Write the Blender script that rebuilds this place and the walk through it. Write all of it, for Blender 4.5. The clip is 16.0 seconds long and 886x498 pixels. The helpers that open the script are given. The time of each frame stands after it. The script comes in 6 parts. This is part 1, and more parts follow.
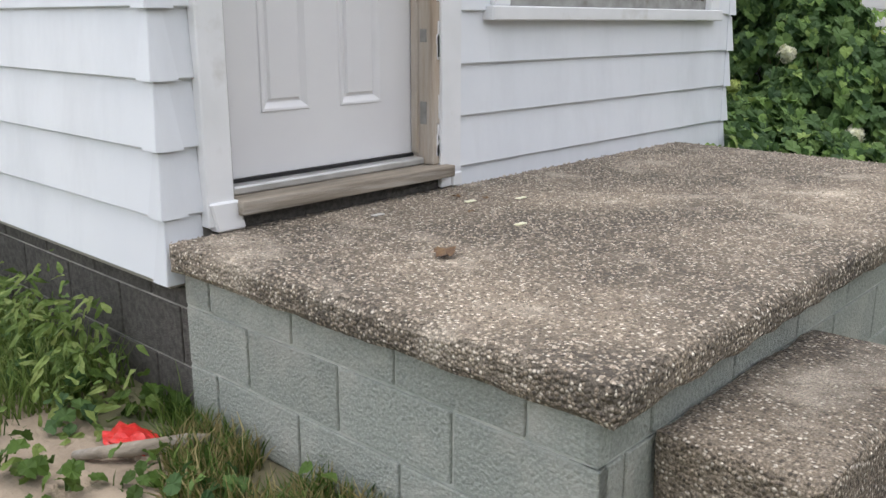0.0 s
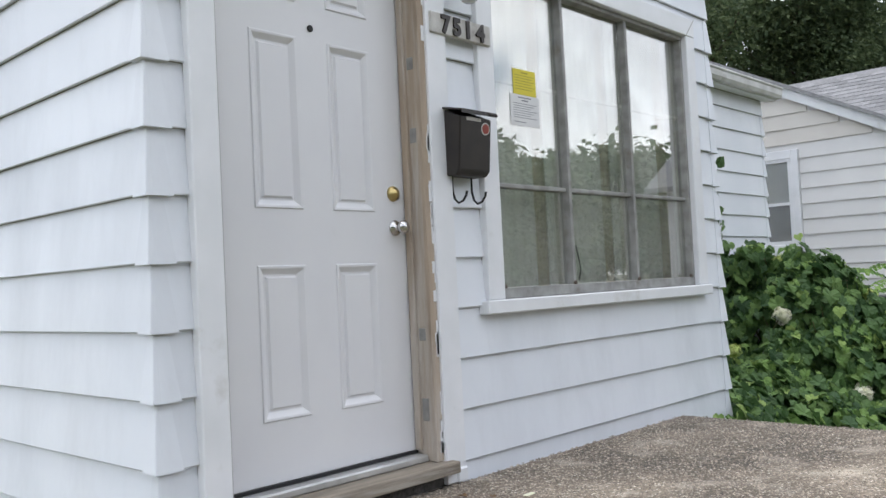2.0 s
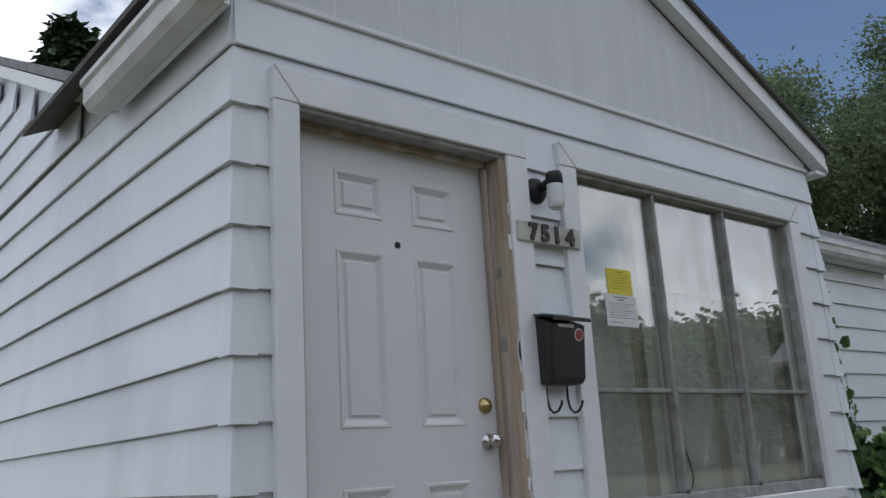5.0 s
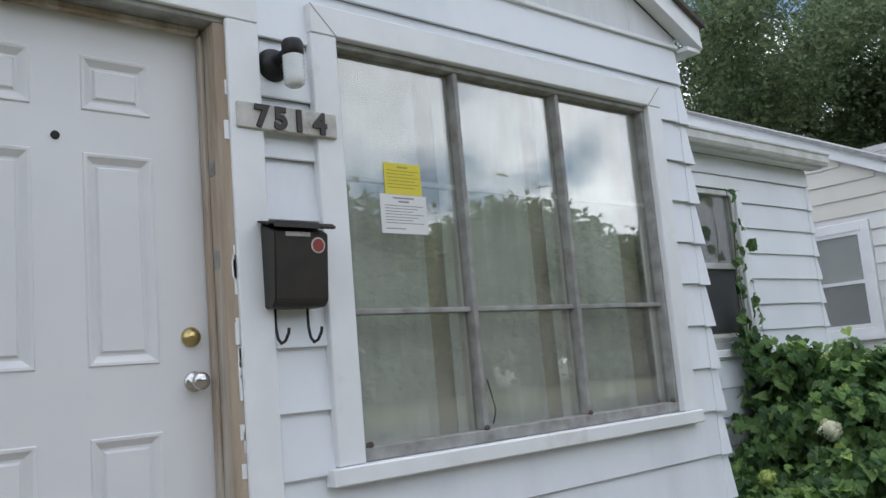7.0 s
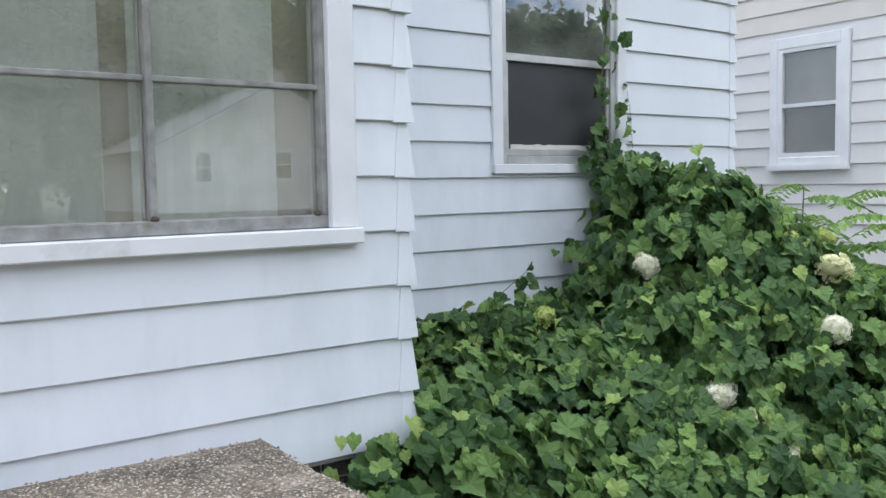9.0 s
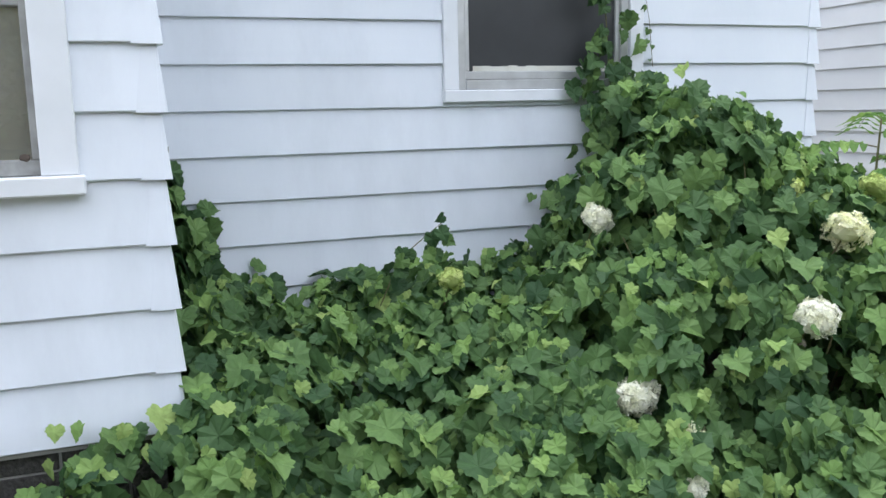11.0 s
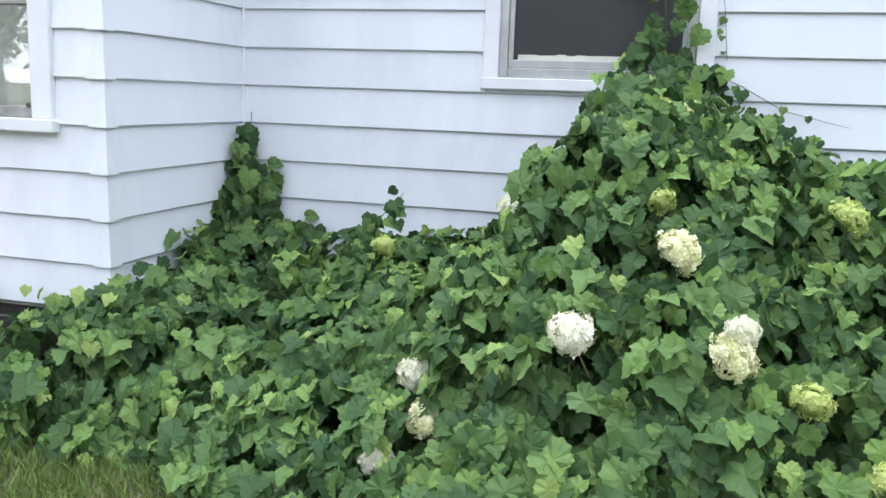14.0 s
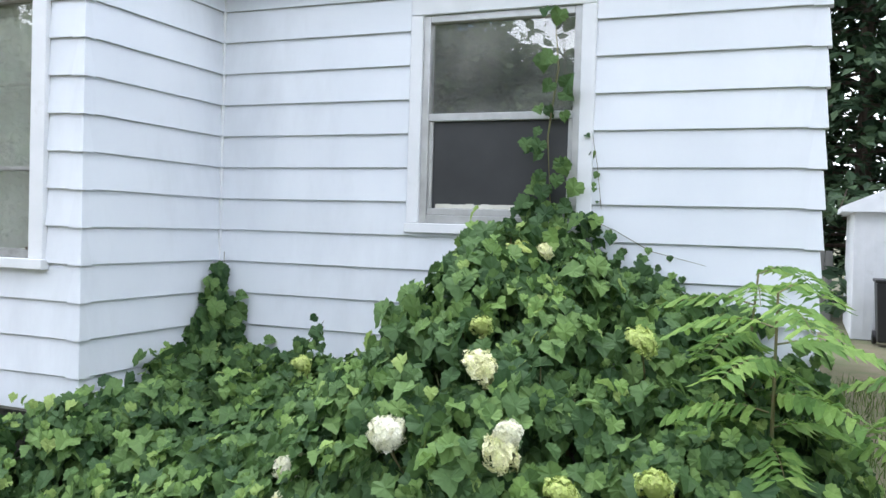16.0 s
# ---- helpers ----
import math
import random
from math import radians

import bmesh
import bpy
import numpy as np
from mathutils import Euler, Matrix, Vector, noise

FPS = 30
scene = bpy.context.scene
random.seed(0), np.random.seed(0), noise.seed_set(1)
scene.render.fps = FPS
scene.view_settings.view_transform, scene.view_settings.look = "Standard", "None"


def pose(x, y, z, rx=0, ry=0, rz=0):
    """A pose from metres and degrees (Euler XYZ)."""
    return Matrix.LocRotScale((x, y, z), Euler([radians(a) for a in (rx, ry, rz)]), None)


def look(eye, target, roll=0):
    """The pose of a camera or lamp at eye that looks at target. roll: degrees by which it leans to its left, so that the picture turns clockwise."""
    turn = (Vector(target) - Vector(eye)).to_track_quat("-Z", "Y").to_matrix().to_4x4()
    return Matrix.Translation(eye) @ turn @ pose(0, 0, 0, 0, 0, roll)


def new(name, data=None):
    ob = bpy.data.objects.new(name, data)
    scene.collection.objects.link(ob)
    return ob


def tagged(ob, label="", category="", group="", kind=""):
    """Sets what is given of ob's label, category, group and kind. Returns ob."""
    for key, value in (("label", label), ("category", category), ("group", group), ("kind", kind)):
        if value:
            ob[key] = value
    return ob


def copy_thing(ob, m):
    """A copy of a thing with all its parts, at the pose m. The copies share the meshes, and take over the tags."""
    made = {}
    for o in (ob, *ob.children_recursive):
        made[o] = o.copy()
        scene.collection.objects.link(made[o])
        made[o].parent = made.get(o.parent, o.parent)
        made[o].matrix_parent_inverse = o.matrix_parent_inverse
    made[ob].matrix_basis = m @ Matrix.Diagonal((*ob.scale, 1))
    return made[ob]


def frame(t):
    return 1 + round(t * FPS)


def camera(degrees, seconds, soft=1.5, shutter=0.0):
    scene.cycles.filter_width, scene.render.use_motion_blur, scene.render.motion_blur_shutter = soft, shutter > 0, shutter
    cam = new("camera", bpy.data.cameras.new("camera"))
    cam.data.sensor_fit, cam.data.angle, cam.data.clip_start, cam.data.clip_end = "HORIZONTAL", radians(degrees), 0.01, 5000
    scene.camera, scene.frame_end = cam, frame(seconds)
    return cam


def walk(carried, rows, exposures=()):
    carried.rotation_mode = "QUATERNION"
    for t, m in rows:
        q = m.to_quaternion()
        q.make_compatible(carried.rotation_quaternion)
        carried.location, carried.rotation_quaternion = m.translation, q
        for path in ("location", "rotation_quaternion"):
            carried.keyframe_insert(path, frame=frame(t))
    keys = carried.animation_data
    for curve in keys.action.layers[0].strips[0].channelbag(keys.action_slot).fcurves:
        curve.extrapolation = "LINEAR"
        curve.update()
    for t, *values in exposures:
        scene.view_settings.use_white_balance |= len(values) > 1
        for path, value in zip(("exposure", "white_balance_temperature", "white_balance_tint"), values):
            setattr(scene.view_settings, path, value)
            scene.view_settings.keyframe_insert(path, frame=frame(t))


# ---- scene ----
# camera and walk
cam = camera(54.1, 16.0)
PATH = [
    (0, (-0.01, 0.023, 1.263), (-1.323, 1.443, 0.753), 0.1),
    (0.5, (-0.002, 0.023, 1.311), (-1.359, 1.456, 0.988), -0.8),
    (1, (0.005, 0.03, 1.354), (-1.366, 1.478, 1.207), -1.6),
    (1.5, (0.007, 0.037, 1.377), (-1.359, 1.498, 1.356), -2.2),
    (2, (0.018, 0.04, 1.408), (-1.344, 1.503, 1.486), -2.8),
    (2.5, (0.014, 0.043, 1.419), (-1.339, 1.502, 1.624), -3.7),
    (3, (0.033, 0.044, 1.441), (-1.328, 1.474, 1.764), -4.1),
    (3.5, (0.008, 0.044, 1.459), (-1.354, 1.447, 1.881), -4.7),
    (6, (0.08, 0.538, 1.598), (-1.463, 1.728, 2.049), -2.9),
    (6.5, (0.026, 0.897, 1.598), (-1.505, 2.134, 1.954), -3.9),
    (7, (0.064, 1.307, 1.597), (-1.433, 2.602, 1.88), -5.0),
    (7.5, (0.196, 1.805, 1.574), (-1.3, 3.128, 1.67), -3.5),
    (8, (0.249, 2.347, 1.532), (-1.245, 3.675, 1.472), -1.3),
    (8.5, (0.395, 2.84, 1.475), (-1.152, 4.098, 1.376), -1.1),
    (10.8, (0.463, 4.886, 1.477), (-1.371, 5.618, 1.16), -1.2),
    (11, (0.484, 5.05, 1.49), (-1.367, 5.739, 1.176), -1.3),
    (11.5, (0.534, 5.502, 1.502), (-1.354, 6.076, 1.177), -0.2),
    (12, (0.557, 5.915, 1.514), (-1.36, 6.375, 1.179), -0.7),
    (12.5, (0.615, 6.382, 1.499), (-1.342, 6.65, 1.182), -0.4),
    (13, (0.69, 6.8, 1.49), (-1.285, 6.799, 1.179), 0.7),
    (13.5, (0.746, 7.212, 1.498), (-1.202, 6.878, 1.19), 1.2),
    (14, (0.889, 7.699, 1.481), (-1.006, 7.163, 1.136), 2.0),
    (14.5, (0.97, 8.096, 1.474), (-0.889, 7.427, 1.161), 1.0),
    (15, (1.141, 8.443, 1.488), (-0.698, 7.688, 1.266), 1.1),
    (15.5, (1.215, 8.709, 1.498), (-0.623, 7.94, 1.327), 1.6),
    (16, (1.241, 8.89, 1.561), (-0.604, 8.12, 1.514), 1.7),
]
walk(cam, [(t, look(eye, target, roll)) for t, eye, target, roll in PATH],
     exposures=[(0.0, 0.14, 6530, 12), (0.5, 0.17, 6450, 12), (1.0, 0.05, 6370, 12), (2.0, 0.10, 6250, 11), (3.0, -0.06, 6130, 11), (3.6, -0.30, 6100, 11), (6.0, -0.9, 6070, 10.5), (6.5, -0.32, 6080, 10),
                (7.0, -0.02, 6100, 10), (8.0, 0.25, 6050, 11), (8.6, 0.35, 6040, 11), (11.0, 0.62, 5950, 11), (13.0, 0.93, 5980, 11), (16.0, 0.78, 6030, 11)])

# ---- world and sun ----
SUN_ELEV, SUN_AZ = radians(81), radians(214)
world = bpy.data.worlds.new("sky")
scene.world = world
world.use_nodes = True


def setup_world():
    nt = world.node_tree
    nt.nodes.clear()
    out = nt.nodes.new("ShaderNodeOutputWorld")
    bg = nt.nodes.new("ShaderNodeBackground")
    sky = nt.nodes.new("ShaderNodeTexSky")
    sky.sky_type = 'NISHITA'
    sky.sun_disc = False
    sky.sun_elevation, sky.sun_rotation = SUN_ELEV, SUN_AZ
    co = nt.nodes.new("ShaderNodeTexCoord")
    stretch = nt.nodes.new("ShaderNodeMapping")
    stretch.inputs["Scale"].default_value = (1.0, 1.0, 2.0)
    stretch.inputs["Location"].default_value = (0.9, 0.4, 0.2)
    noise_n = nt.nodes.new("ShaderNodeTexNoise")
    noise_n.inputs["Scale"].default_value = 2.9
    noise_n.inputs["Detail"].default_value = 8
    noise_n.inputs["Roughness"].default_value = 0.55
    ramp = nt.nodes.new("ShaderNodeValToRGB")
    ramp.color_ramp.elements[0].position, ramp.color_ramp.elements[1].position = 0.425, 0.52
    shade = nt.nodes.new("ShaderNodeTexNoise")
    shade.inputs["Scale"].default_value = 5.0
    shade.inputs["Detail"].default_value = 6
    cloud = nt.nodes.new("ShaderNodeMix")
    cloud.data_type = 'RGBA'
    cloud.inputs[6].default_value = (6.0, 6.6, 7.6, 1)
    cloud.inputs[7].default_value = (20, 19.7, 19.2, 1)
    mix = nt.nodes.new("ShaderNodeMix")
    mix.data_type = 'RGBA'
    link = nt.links.new
    link(co.outputs["Generated"], stretch.inputs[0])
    link(stretch.outputs[0], noise_n.inputs["Vector"])
    link(stretch.outputs[0], shade.inputs["Vector"])
    link(noise_n.outputs[0], ramp.inputs[0])
    link(shade.outputs[0], cloud.inputs[0])
    link(ramp.outputs[0], mix.inputs[0])
    link(sky.outputs[0], mix.inputs[6])
    link(cloud.outputs[2], mix.inputs[7])
    link(mix.outputs[2], bg.inputs[0])
    bg.inputs[1].default_value = 0.15
    link(bg.outputs[0], out.inputs[0])


setup_world()
sun = new("sun", bpy.data.lights.new("sun", 'SUN'))
sun.data.energy, sun.data.angle, sun.data.color = 1.2, radians(28), (1.0, 0.96, 0.9)
sun.matrix_world = look((-4, 0, 24), (-2, 3, 0))


# ---- materials ----
def node_material(name, color, rough=0.6, metal=0.0, color2=None, scale=8.0, amount=1.0, bump=0.0, bump_scale=60.0,
                  stretch=(1, 1, 1), spread=0.0, island=False, stain=None, stain_scale=2.0, stain_at=(0.55, 0.75), through_light=0.0, spec=0.5):
    """A surface: two colours mixed by noise, stains at a second scale, spread between objects or islands, fine relief."""
    m = bpy.data.materials.new(name)
    m.use_nodes = True
    nt = m.node_tree
    link = nt.links.new
    b = nt.nodes["Principled BSDF"]
    b.inputs["Roughness"].default_value, b.inputs["Metallic"].default_value = rough, metal
    b.inputs["Specular IOR Level"].default_value = spec
    co = nt.nodes.new("ShaderNodeTexCoord")
    geo = nt.nodes.new("ShaderNodeNewGeometry")
    mp = nt.nodes.new("ShaderNodeMapping")
    mp.inputs["Scale"].default_value = stretch
    link(geo.outputs["Position"], mp.inputs[0])
    n1 = nt.nodes.new("ShaderNodeTexNoise")
    n1.inputs["Scale"].default_value, n1.inputs["Detail"].default_value = scale, 6
    link(mp.outputs[0], n1.inputs["Vector"])
    r1 = nt.nodes.new("ShaderNodeValToRGB")
    r1.color_ramp.elements[0].position, r1.color_ramp.elements[1].position = 0.35, 0.68
    c2 = color2 or tuple(c * 0.85 for c in color)
    r1.color_ramp.elements[0].color, r1.color_ramp.elements[1].color = (*color, 1), (*c2, 1)
    link(n1.outputs[0], r1.inputs[0])
    last = r1.outputs[0]
    if stain:
        n2 = nt.nodes.new("ShaderNodeTexNoise")
        n2.inputs["Scale"].default_value, n2.inputs["Detail"].default_value = stain_scale, 8
        n2.inputs["Roughness"].default_value = 0.65
        link(mp.outputs[0], n2.inputs["Vector"])
        r2 = nt.nodes.new("ShaderNodeMapRange")
        r2.inputs["From Min"].default_value, r2.inputs["From Max"].default_value = stain_at
        link(n2.outputs[0], r2.inputs[0])
        mx = nt.nodes.new("ShaderNodeMix")
        mx.data_type = 'RGBA'
        link(r2.outputs[0], mx.inputs[0])
        link(last, mx.inputs[6])
        mx.inputs[7].default_value = (*stain, 1)
        last = mx.outputs[2]
    if spread:
        hsv = nt.nodes.new("ShaderNodeHueSaturation")
        mr = nt.nodes.new("ShaderNodeMapRange")
        mr.inputs["To Min"].default_value, mr.inputs["To Max"].default_value = 1 - spread, 1 + spread
        if island:
            link(geo.outputs["Random Per Island"], mr.inputs[0])
        else:
            info = nt.nodes.new("ShaderNodeObjectInfo")
            link(info.outputs["Random"], mr.inputs[0])
        link(mr.outputs[0], hsv.inputs["Value"])
        link(last, hsv.inputs["Color"])
        last = hsv.outputs[0]
    link(last, b.inputs["Base Color"])
    if bump:
        n3 = nt.nodes.new("ShaderNodeTexNoise")
        n3.inputs["Scale"].default_value, n3.inputs["Detail"].default_value = bump_scale, 6
        link(mp.outputs[0], n3.inputs["Vector"])
        bp = nt.nodes.new("ShaderNodeBump")
        bp.inputs["Strength"].default_value, bp.inputs["Distance"].default_value = bump, 0.01
        link(n3.outputs[0], bp.inputs["Height"])
        link(bp.outputs[0], b.inputs["Normal"])
    if through_light:
        tr = nt.nodes.new("ShaderNodeBsdfTranslucent")
        link(last, tr.inputs[0])
        ms = nt.nodes.new("ShaderNodeMixShader")
        ms.inputs[0].default_value = through_light
        link(b.outputs[0], ms.inputs[1])
        link(tr.outputs[0], ms.inputs[2])
        link(ms.outputs[0], nt.nodes["Material Output"].inputs[0])
    return m


def leaf_material(name, dark, mid, light, through_light=0.3, rough=0.55):
    """Foliage: each leaf takes its own tone between three greens, with a mottled surface."""
    m = bpy.data.materials.new(name)
    m.use_nodes = True
    nt = m.node_tree
    link = nt.links.new
    b = nt.nodes["Principled BSDF"]
    b.inputs["Roughness"].default_value = rough
    b.inputs["Specular IOR Level"].default_value = 0.22
    geo = nt.nodes.new("ShaderNodeNewGeometry")
    info = nt.nodes.new("ShaderNodeObjectInfo")
    add = nt.nodes.new("ShaderNodeMath")
    add.operation = 'ADD'
    fr = nt.nodes.new("ShaderNodeMath")
    fr.operation = 'FRACT'
    link(geo.outputs["Random Per Island"], add.inputs[0])
    link(info.outputs["Random"], add.inputs[1])
    link(add.outputs[0], fr.inputs[0])
    ramp = nt.nodes.new("ShaderNodeValToRGB")
    ramp.color_ramp.elements[0].color, ramp.color_ramp.elements[1].color = (*dark, 1), (*light, 1)
    e = ramp.color_ramp.elements.new(0.6)
    e.color = (*mid, 1)
    link(fr.outputs[0], ramp.inputs[0])
    n1 = nt.nodes.new("ShaderNodeTexNoise")
    n1.inputs["Scale"].default_value, n1.inputs["Detail"].default_value = 55, 4
    link(geo.outputs["Position"], n1.inputs["Vector"])
    mr = nt.nodes.new("ShaderNodeMapRange")
    mr.inputs["To Min"].default_value, mr.inputs["To Max"].default_value = 0.72, 1.28
    link(n1.outputs[0], mr.inputs[0])
    hsv = nt.nodes.new("ShaderNodeHueSaturation")
    link(mr.outputs[0], hsv.inputs["Value"])
    link(ramp.outputs[0], hsv.inputs["Color"])
    link(hsv.outputs[0], b.inputs["Base Color"])
    tr = nt.nodes.new("ShaderNodeBsdfTranslucent")
    link(hsv.outputs[0], tr.inputs[0])
    ms = nt.nodes.new("ShaderNodeMixShader")
    ms.inputs[0].default_value = through_light
    link(b.outputs[0], ms.inputs[1])
    link(tr.outputs[0], ms.inputs[2])
    link(ms.outputs[0], nt.nodes["Material Output"].inputs[0])
    return m


def aggregate_material(name, tone_range=(0.78, 1.42)):
    """Exposed pebble concrete: stones of several tones set in a grey-brown matrix."""
    m = bpy.data.materials.new(name)
    m.use_nodes = True
    nt = m.node_tree
    link = nt.links.new
    b = nt.nodes["Principled BSDF"]
    b.inputs["Roughness"].default_value = 0.85
    geo = nt.nodes.new("ShaderNodeNewGeometry")
    v = nt.nodes.new("ShaderNodeTexVoronoi")
    v.inputs["Scale"].default_value = 100
    link(geo.outputs["Position"], v.inputs["Vector"])
    sep = nt.nodes.new("ShaderNodeSeparateColor")
    link(v.outputs["Color"], sep.inputs[0])
    stone = nt.nodes.new("ShaderNodeValToRGB")
    el = stone.color_ramp.elements
    el[0].color, el[1].color = (0.055, 0.046, 0.038, 1), (0.74, 0.68, 0.59, 1)
    for p, c in ((0.3, (0.15, 0.122, 0.092, 1)), (0.55, (0.29, 0.235, 0.175, 1)), (0.8, (0.44, 0.375, 0.295, 1))):
        e = el.new(p)
        e.color = c
    link(sep.outputs[0], stone.inputs[0])
    edge = nt.nodes.new("ShaderNodeMapRange")
    edge.inputs["From Min"].default_value, edge.inputs["From Max"].default_value = 0.3, 0.62
    link(v.outputs["Distance"], edge.inputs[0])
    big = nt.nodes.new("ShaderNodeTexNoise")
    big.inputs["Scale"].default_value, big.inputs["Detail"].default_value = 1.6, 6
    link(geo.outputs["Position"], big.inputs["Vector"])
    matrix = nt.nodes.new("ShaderNodeValToRGB")
    matrix.color_ramp.elements[0].position, matrix.color_ramp.elements[1].position = 0.4, 0.65
    matrix.color_ramp.elements[0].color, matrix.color_ramp.elements[1].color = (0.10, 0.085, 0.067, 1), (0.215, 0.178, 0.135, 1)
    link(big.outputs[0], matrix.inputs[0])
    mx = nt.nodes.new("ShaderNodeMix")
    mx.data_type = 'RGBA'
    link(edge.outputs[0], mx.inputs[0])
    link(stone.outputs[0], mx.inputs[6])
    link(matrix.outputs[0], mx.inputs[7])
    # pale cement smears and fine dark grit
    smear = nt.nodes.new("ShaderNodeTexNoise")
    smear.inputs["Scale"].default_value, smear.inputs["Detail"].default_value = 2.7, 9
    smear.inputs["Roughness"].default_value = 0.62
    link(geo.outputs["Position"], smear.inputs["Vector"])
    pale = nt.nodes.new("ShaderNodeMapRange")
    pale.inputs["From Min"].default_value, pale.inputs["From Max"].default_value = 0.54, 0.68
    pale.inputs["To Max"].default_value = 0.75
    link(smear.outputs[0], pale.inputs[0])
    mx2 = nt.nodes.new("ShaderNodeMix")
    mx2.data_type = 'RGBA'
    mx2.inputs[7].default_value = (0.50, 0.44, 0.36, 1)
    link(pale.outputs[0], mx2.inputs[0])
    link(mx.outputs[2], mx2.inputs[6])
    grit = nt.nodes.new("ShaderNodeTexNoise")
    grit.inputs["Scale"].default_value, grit.inputs["Detail"].default_value = 260, 3
    link(geo.outputs["Position"], grit.inputs["Vector"])
    gr = nt.nodes.new("ShaderNodeMapRange")
    gr.inputs["From Min"].default_value, gr.inputs["From Max"].default_value = 0.3, 0.7
    gr.inputs["To Min"].default_value, gr.inputs["To Max"].default_value = 0.45, 1.5
    link(grit.outputs[0], gr.inputs[0])
    speck = nt.nodes.new("ShaderNodeHueSaturation")
    link(gr.outputs[0], speck.inputs["Value"])
    link(mx2.outputs[2], speck.inputs["Color"])
    tone = nt.nodes.new("ShaderNodeHueSaturation")
    mr = nt.nodes.new("ShaderNodeMapRange")
    mr.inputs["From Min"].default_value, mr.inputs["From Max"].default_value = 0.3, 0.7
    mr.inputs["To Min"].default_value, mr.inputs["To Max"].default_value = tone_range
    link(big.outputs[0], mr.inputs[0])
    link(mr.outputs[0], tone.inputs["Value"])
    link(speck.outputs[0], tone.inputs["Color"])
    link(tone.outputs[0], b.inputs["Base Color"])
    inv = nt.nodes.new("ShaderNodeMath")
    inv.operation = 'SUBTRACT'
    inv.inputs[0].default_value = 1.0
    link(v.outputs["Distance"], inv.inputs[1])
    bp = nt.nodes.new("ShaderNodeBump")
    bp.inputs["Strength"].default_value, bp.inputs["Distance"].default_value = 1.0, 0.010
    link(inv.outputs[0], bp.inputs["Height"])
    link(bp.outputs[0], b.inputs["Normal"])
    return m


def glass_material(name, tint=(0.95, 0.97, 0.96), rough=0.0, strength=0.10):
    m = bpy.data.materials.new(name)
    m.use_nodes = True
    nt = m.node_tree
    nt.nodes.remove(nt.nodes["Principled BSDF"])
    tr = nt.nodes.new("ShaderNodeBsdfTransparent")
    tr.inputs[0].default_value = (*tint, 1)
    gl = nt.nodes.new("ShaderNodeBsdfGlossy")
    gl.inputs["Roughness"].default_value = rough
    fr = nt.nodes.new("ShaderNodeLayerWeight")
    fr.inputs["Blend"].default_value = 0.5
    pw = nt.nodes.new("ShaderNodeMath")
    pw.operation = 'POWER'
    pw.inputs[1].default_value = 3.2
    k = nt.nodes.new("ShaderNodeMath")
    k.operation = 'MULTIPLY_ADD'
    k.inputs[1].default_value, k.inputs[2].default_value = 1.25, strength
    k.use_clamp = True
    ms = nt.nodes.new("ShaderNodeMixShader")
    nt.links.new(fr.outputs["Facing"], pw.inputs[0])
    nt.links.new(pw.outputs[0], k.inputs[0])
    nt.links.new(k.outputs[0], ms.inputs[0])
    nt.links.new(tr.outputs[0], ms.inputs[1])
    nt.links.new(gl.outputs[0], ms.inputs[2])
    # thin uneven film of dust, its pale colour also brightening the dim panes
    geo = nt.nodes.new("ShaderNodeNewGeometry")
    film_noise = nt.nodes.new("ShaderNodeTexNoise")
    film_noise.inputs["Scale"].default_value, film_noise.inputs["Detail"].default_value = 3.5, 7
    amount = nt.nodes.new("ShaderNodeMapRange")
    amount.inputs["From Min"].default_value, amount.inputs["From Max"].default_value = 0.35, 0.7
    amount.inputs["To Min"].default_value, amount.inputs["To Max"].default_value = 0.03, 0.15
    dust_haze = nt.nodes.new("ShaderNodeBsdfDiffuse")
    dust_haze.inputs[0].default_value = (0.62, 0.61, 0.56, 1)
    ms2 = nt.nodes.new("ShaderNodeMixShader")
    nt.links.new(geo.outputs["Position"], film_noise.inputs["Vector"])
    nt.links.new(film_noise.outputs[0], amount.inputs[0])
    nt.links.new(amount.outputs[0], ms2.inputs[0])
    nt.links.new(ms.outputs[0], ms2.inputs[1])
    nt.links.new(dust_haze.outputs[0], ms2.inputs[2])
    nt.links.new(ms2.outputs[0], nt.nodes["Material Output"].inputs[0])
    return m


SIDING = node_material("white_siding", (0.755, 0.78, 0.82), 0.42, color2=(0.70, 0.73, 0.775), scale=1.6, bump=0.05, bump_scale=30,
                       stretch=(1, 1, 0.35), spread=0.03, stain=(0.56, 0.58, 0.61), stain_scale=1.3, stain_at=(0.5, 0.85))
TRIM = node_material("white_trim", (0.78, 0.79, 0.81), 0.4, color2=(0.72, 0.735, 0.75), scale=5, bump=0.06, bump_scale=25,
                     stain=(0.5, 0.49, 0.45), stain_scale=3.5, stain_at=(0.62, 0.85))
GABLE = node_material("gable_panel", (0.66, 0.67, 0.69), 0.5, color2=(0.60, 0.61, 0.635), scale=4, stretch=(1, 3, 0.15), bump=0.05)
SHEATHING = node_material("sheathing", (0.35, 0.33, 0.30), 0.9, scale=3)
CREAM = node_material("cream_siding", (0.73, 0.725, 0.715), 0.5, color2=(0.68, 0.675, 0.665), scale=1.2, spread=0.03, bump=0.04)
GABLECREAM = node_material("cream_gable_siding", (0.68, 0.65, 0.60), 0.5, color2=(0.63, 0.60, 0.55), scale=1.2, spread=0.03, bump=0.04)
DOORPAINT = node_material("door_paint", (0.72, 0.72, 0.73), 0.35, color2=(0.68, 0.68, 0.70), scale=2.2, bump=0.03, bump_scale=14,
                          stain=(0.5, 0.48, 0.45), stain_scale=2.6, stain_at=(0.66, 0.95))
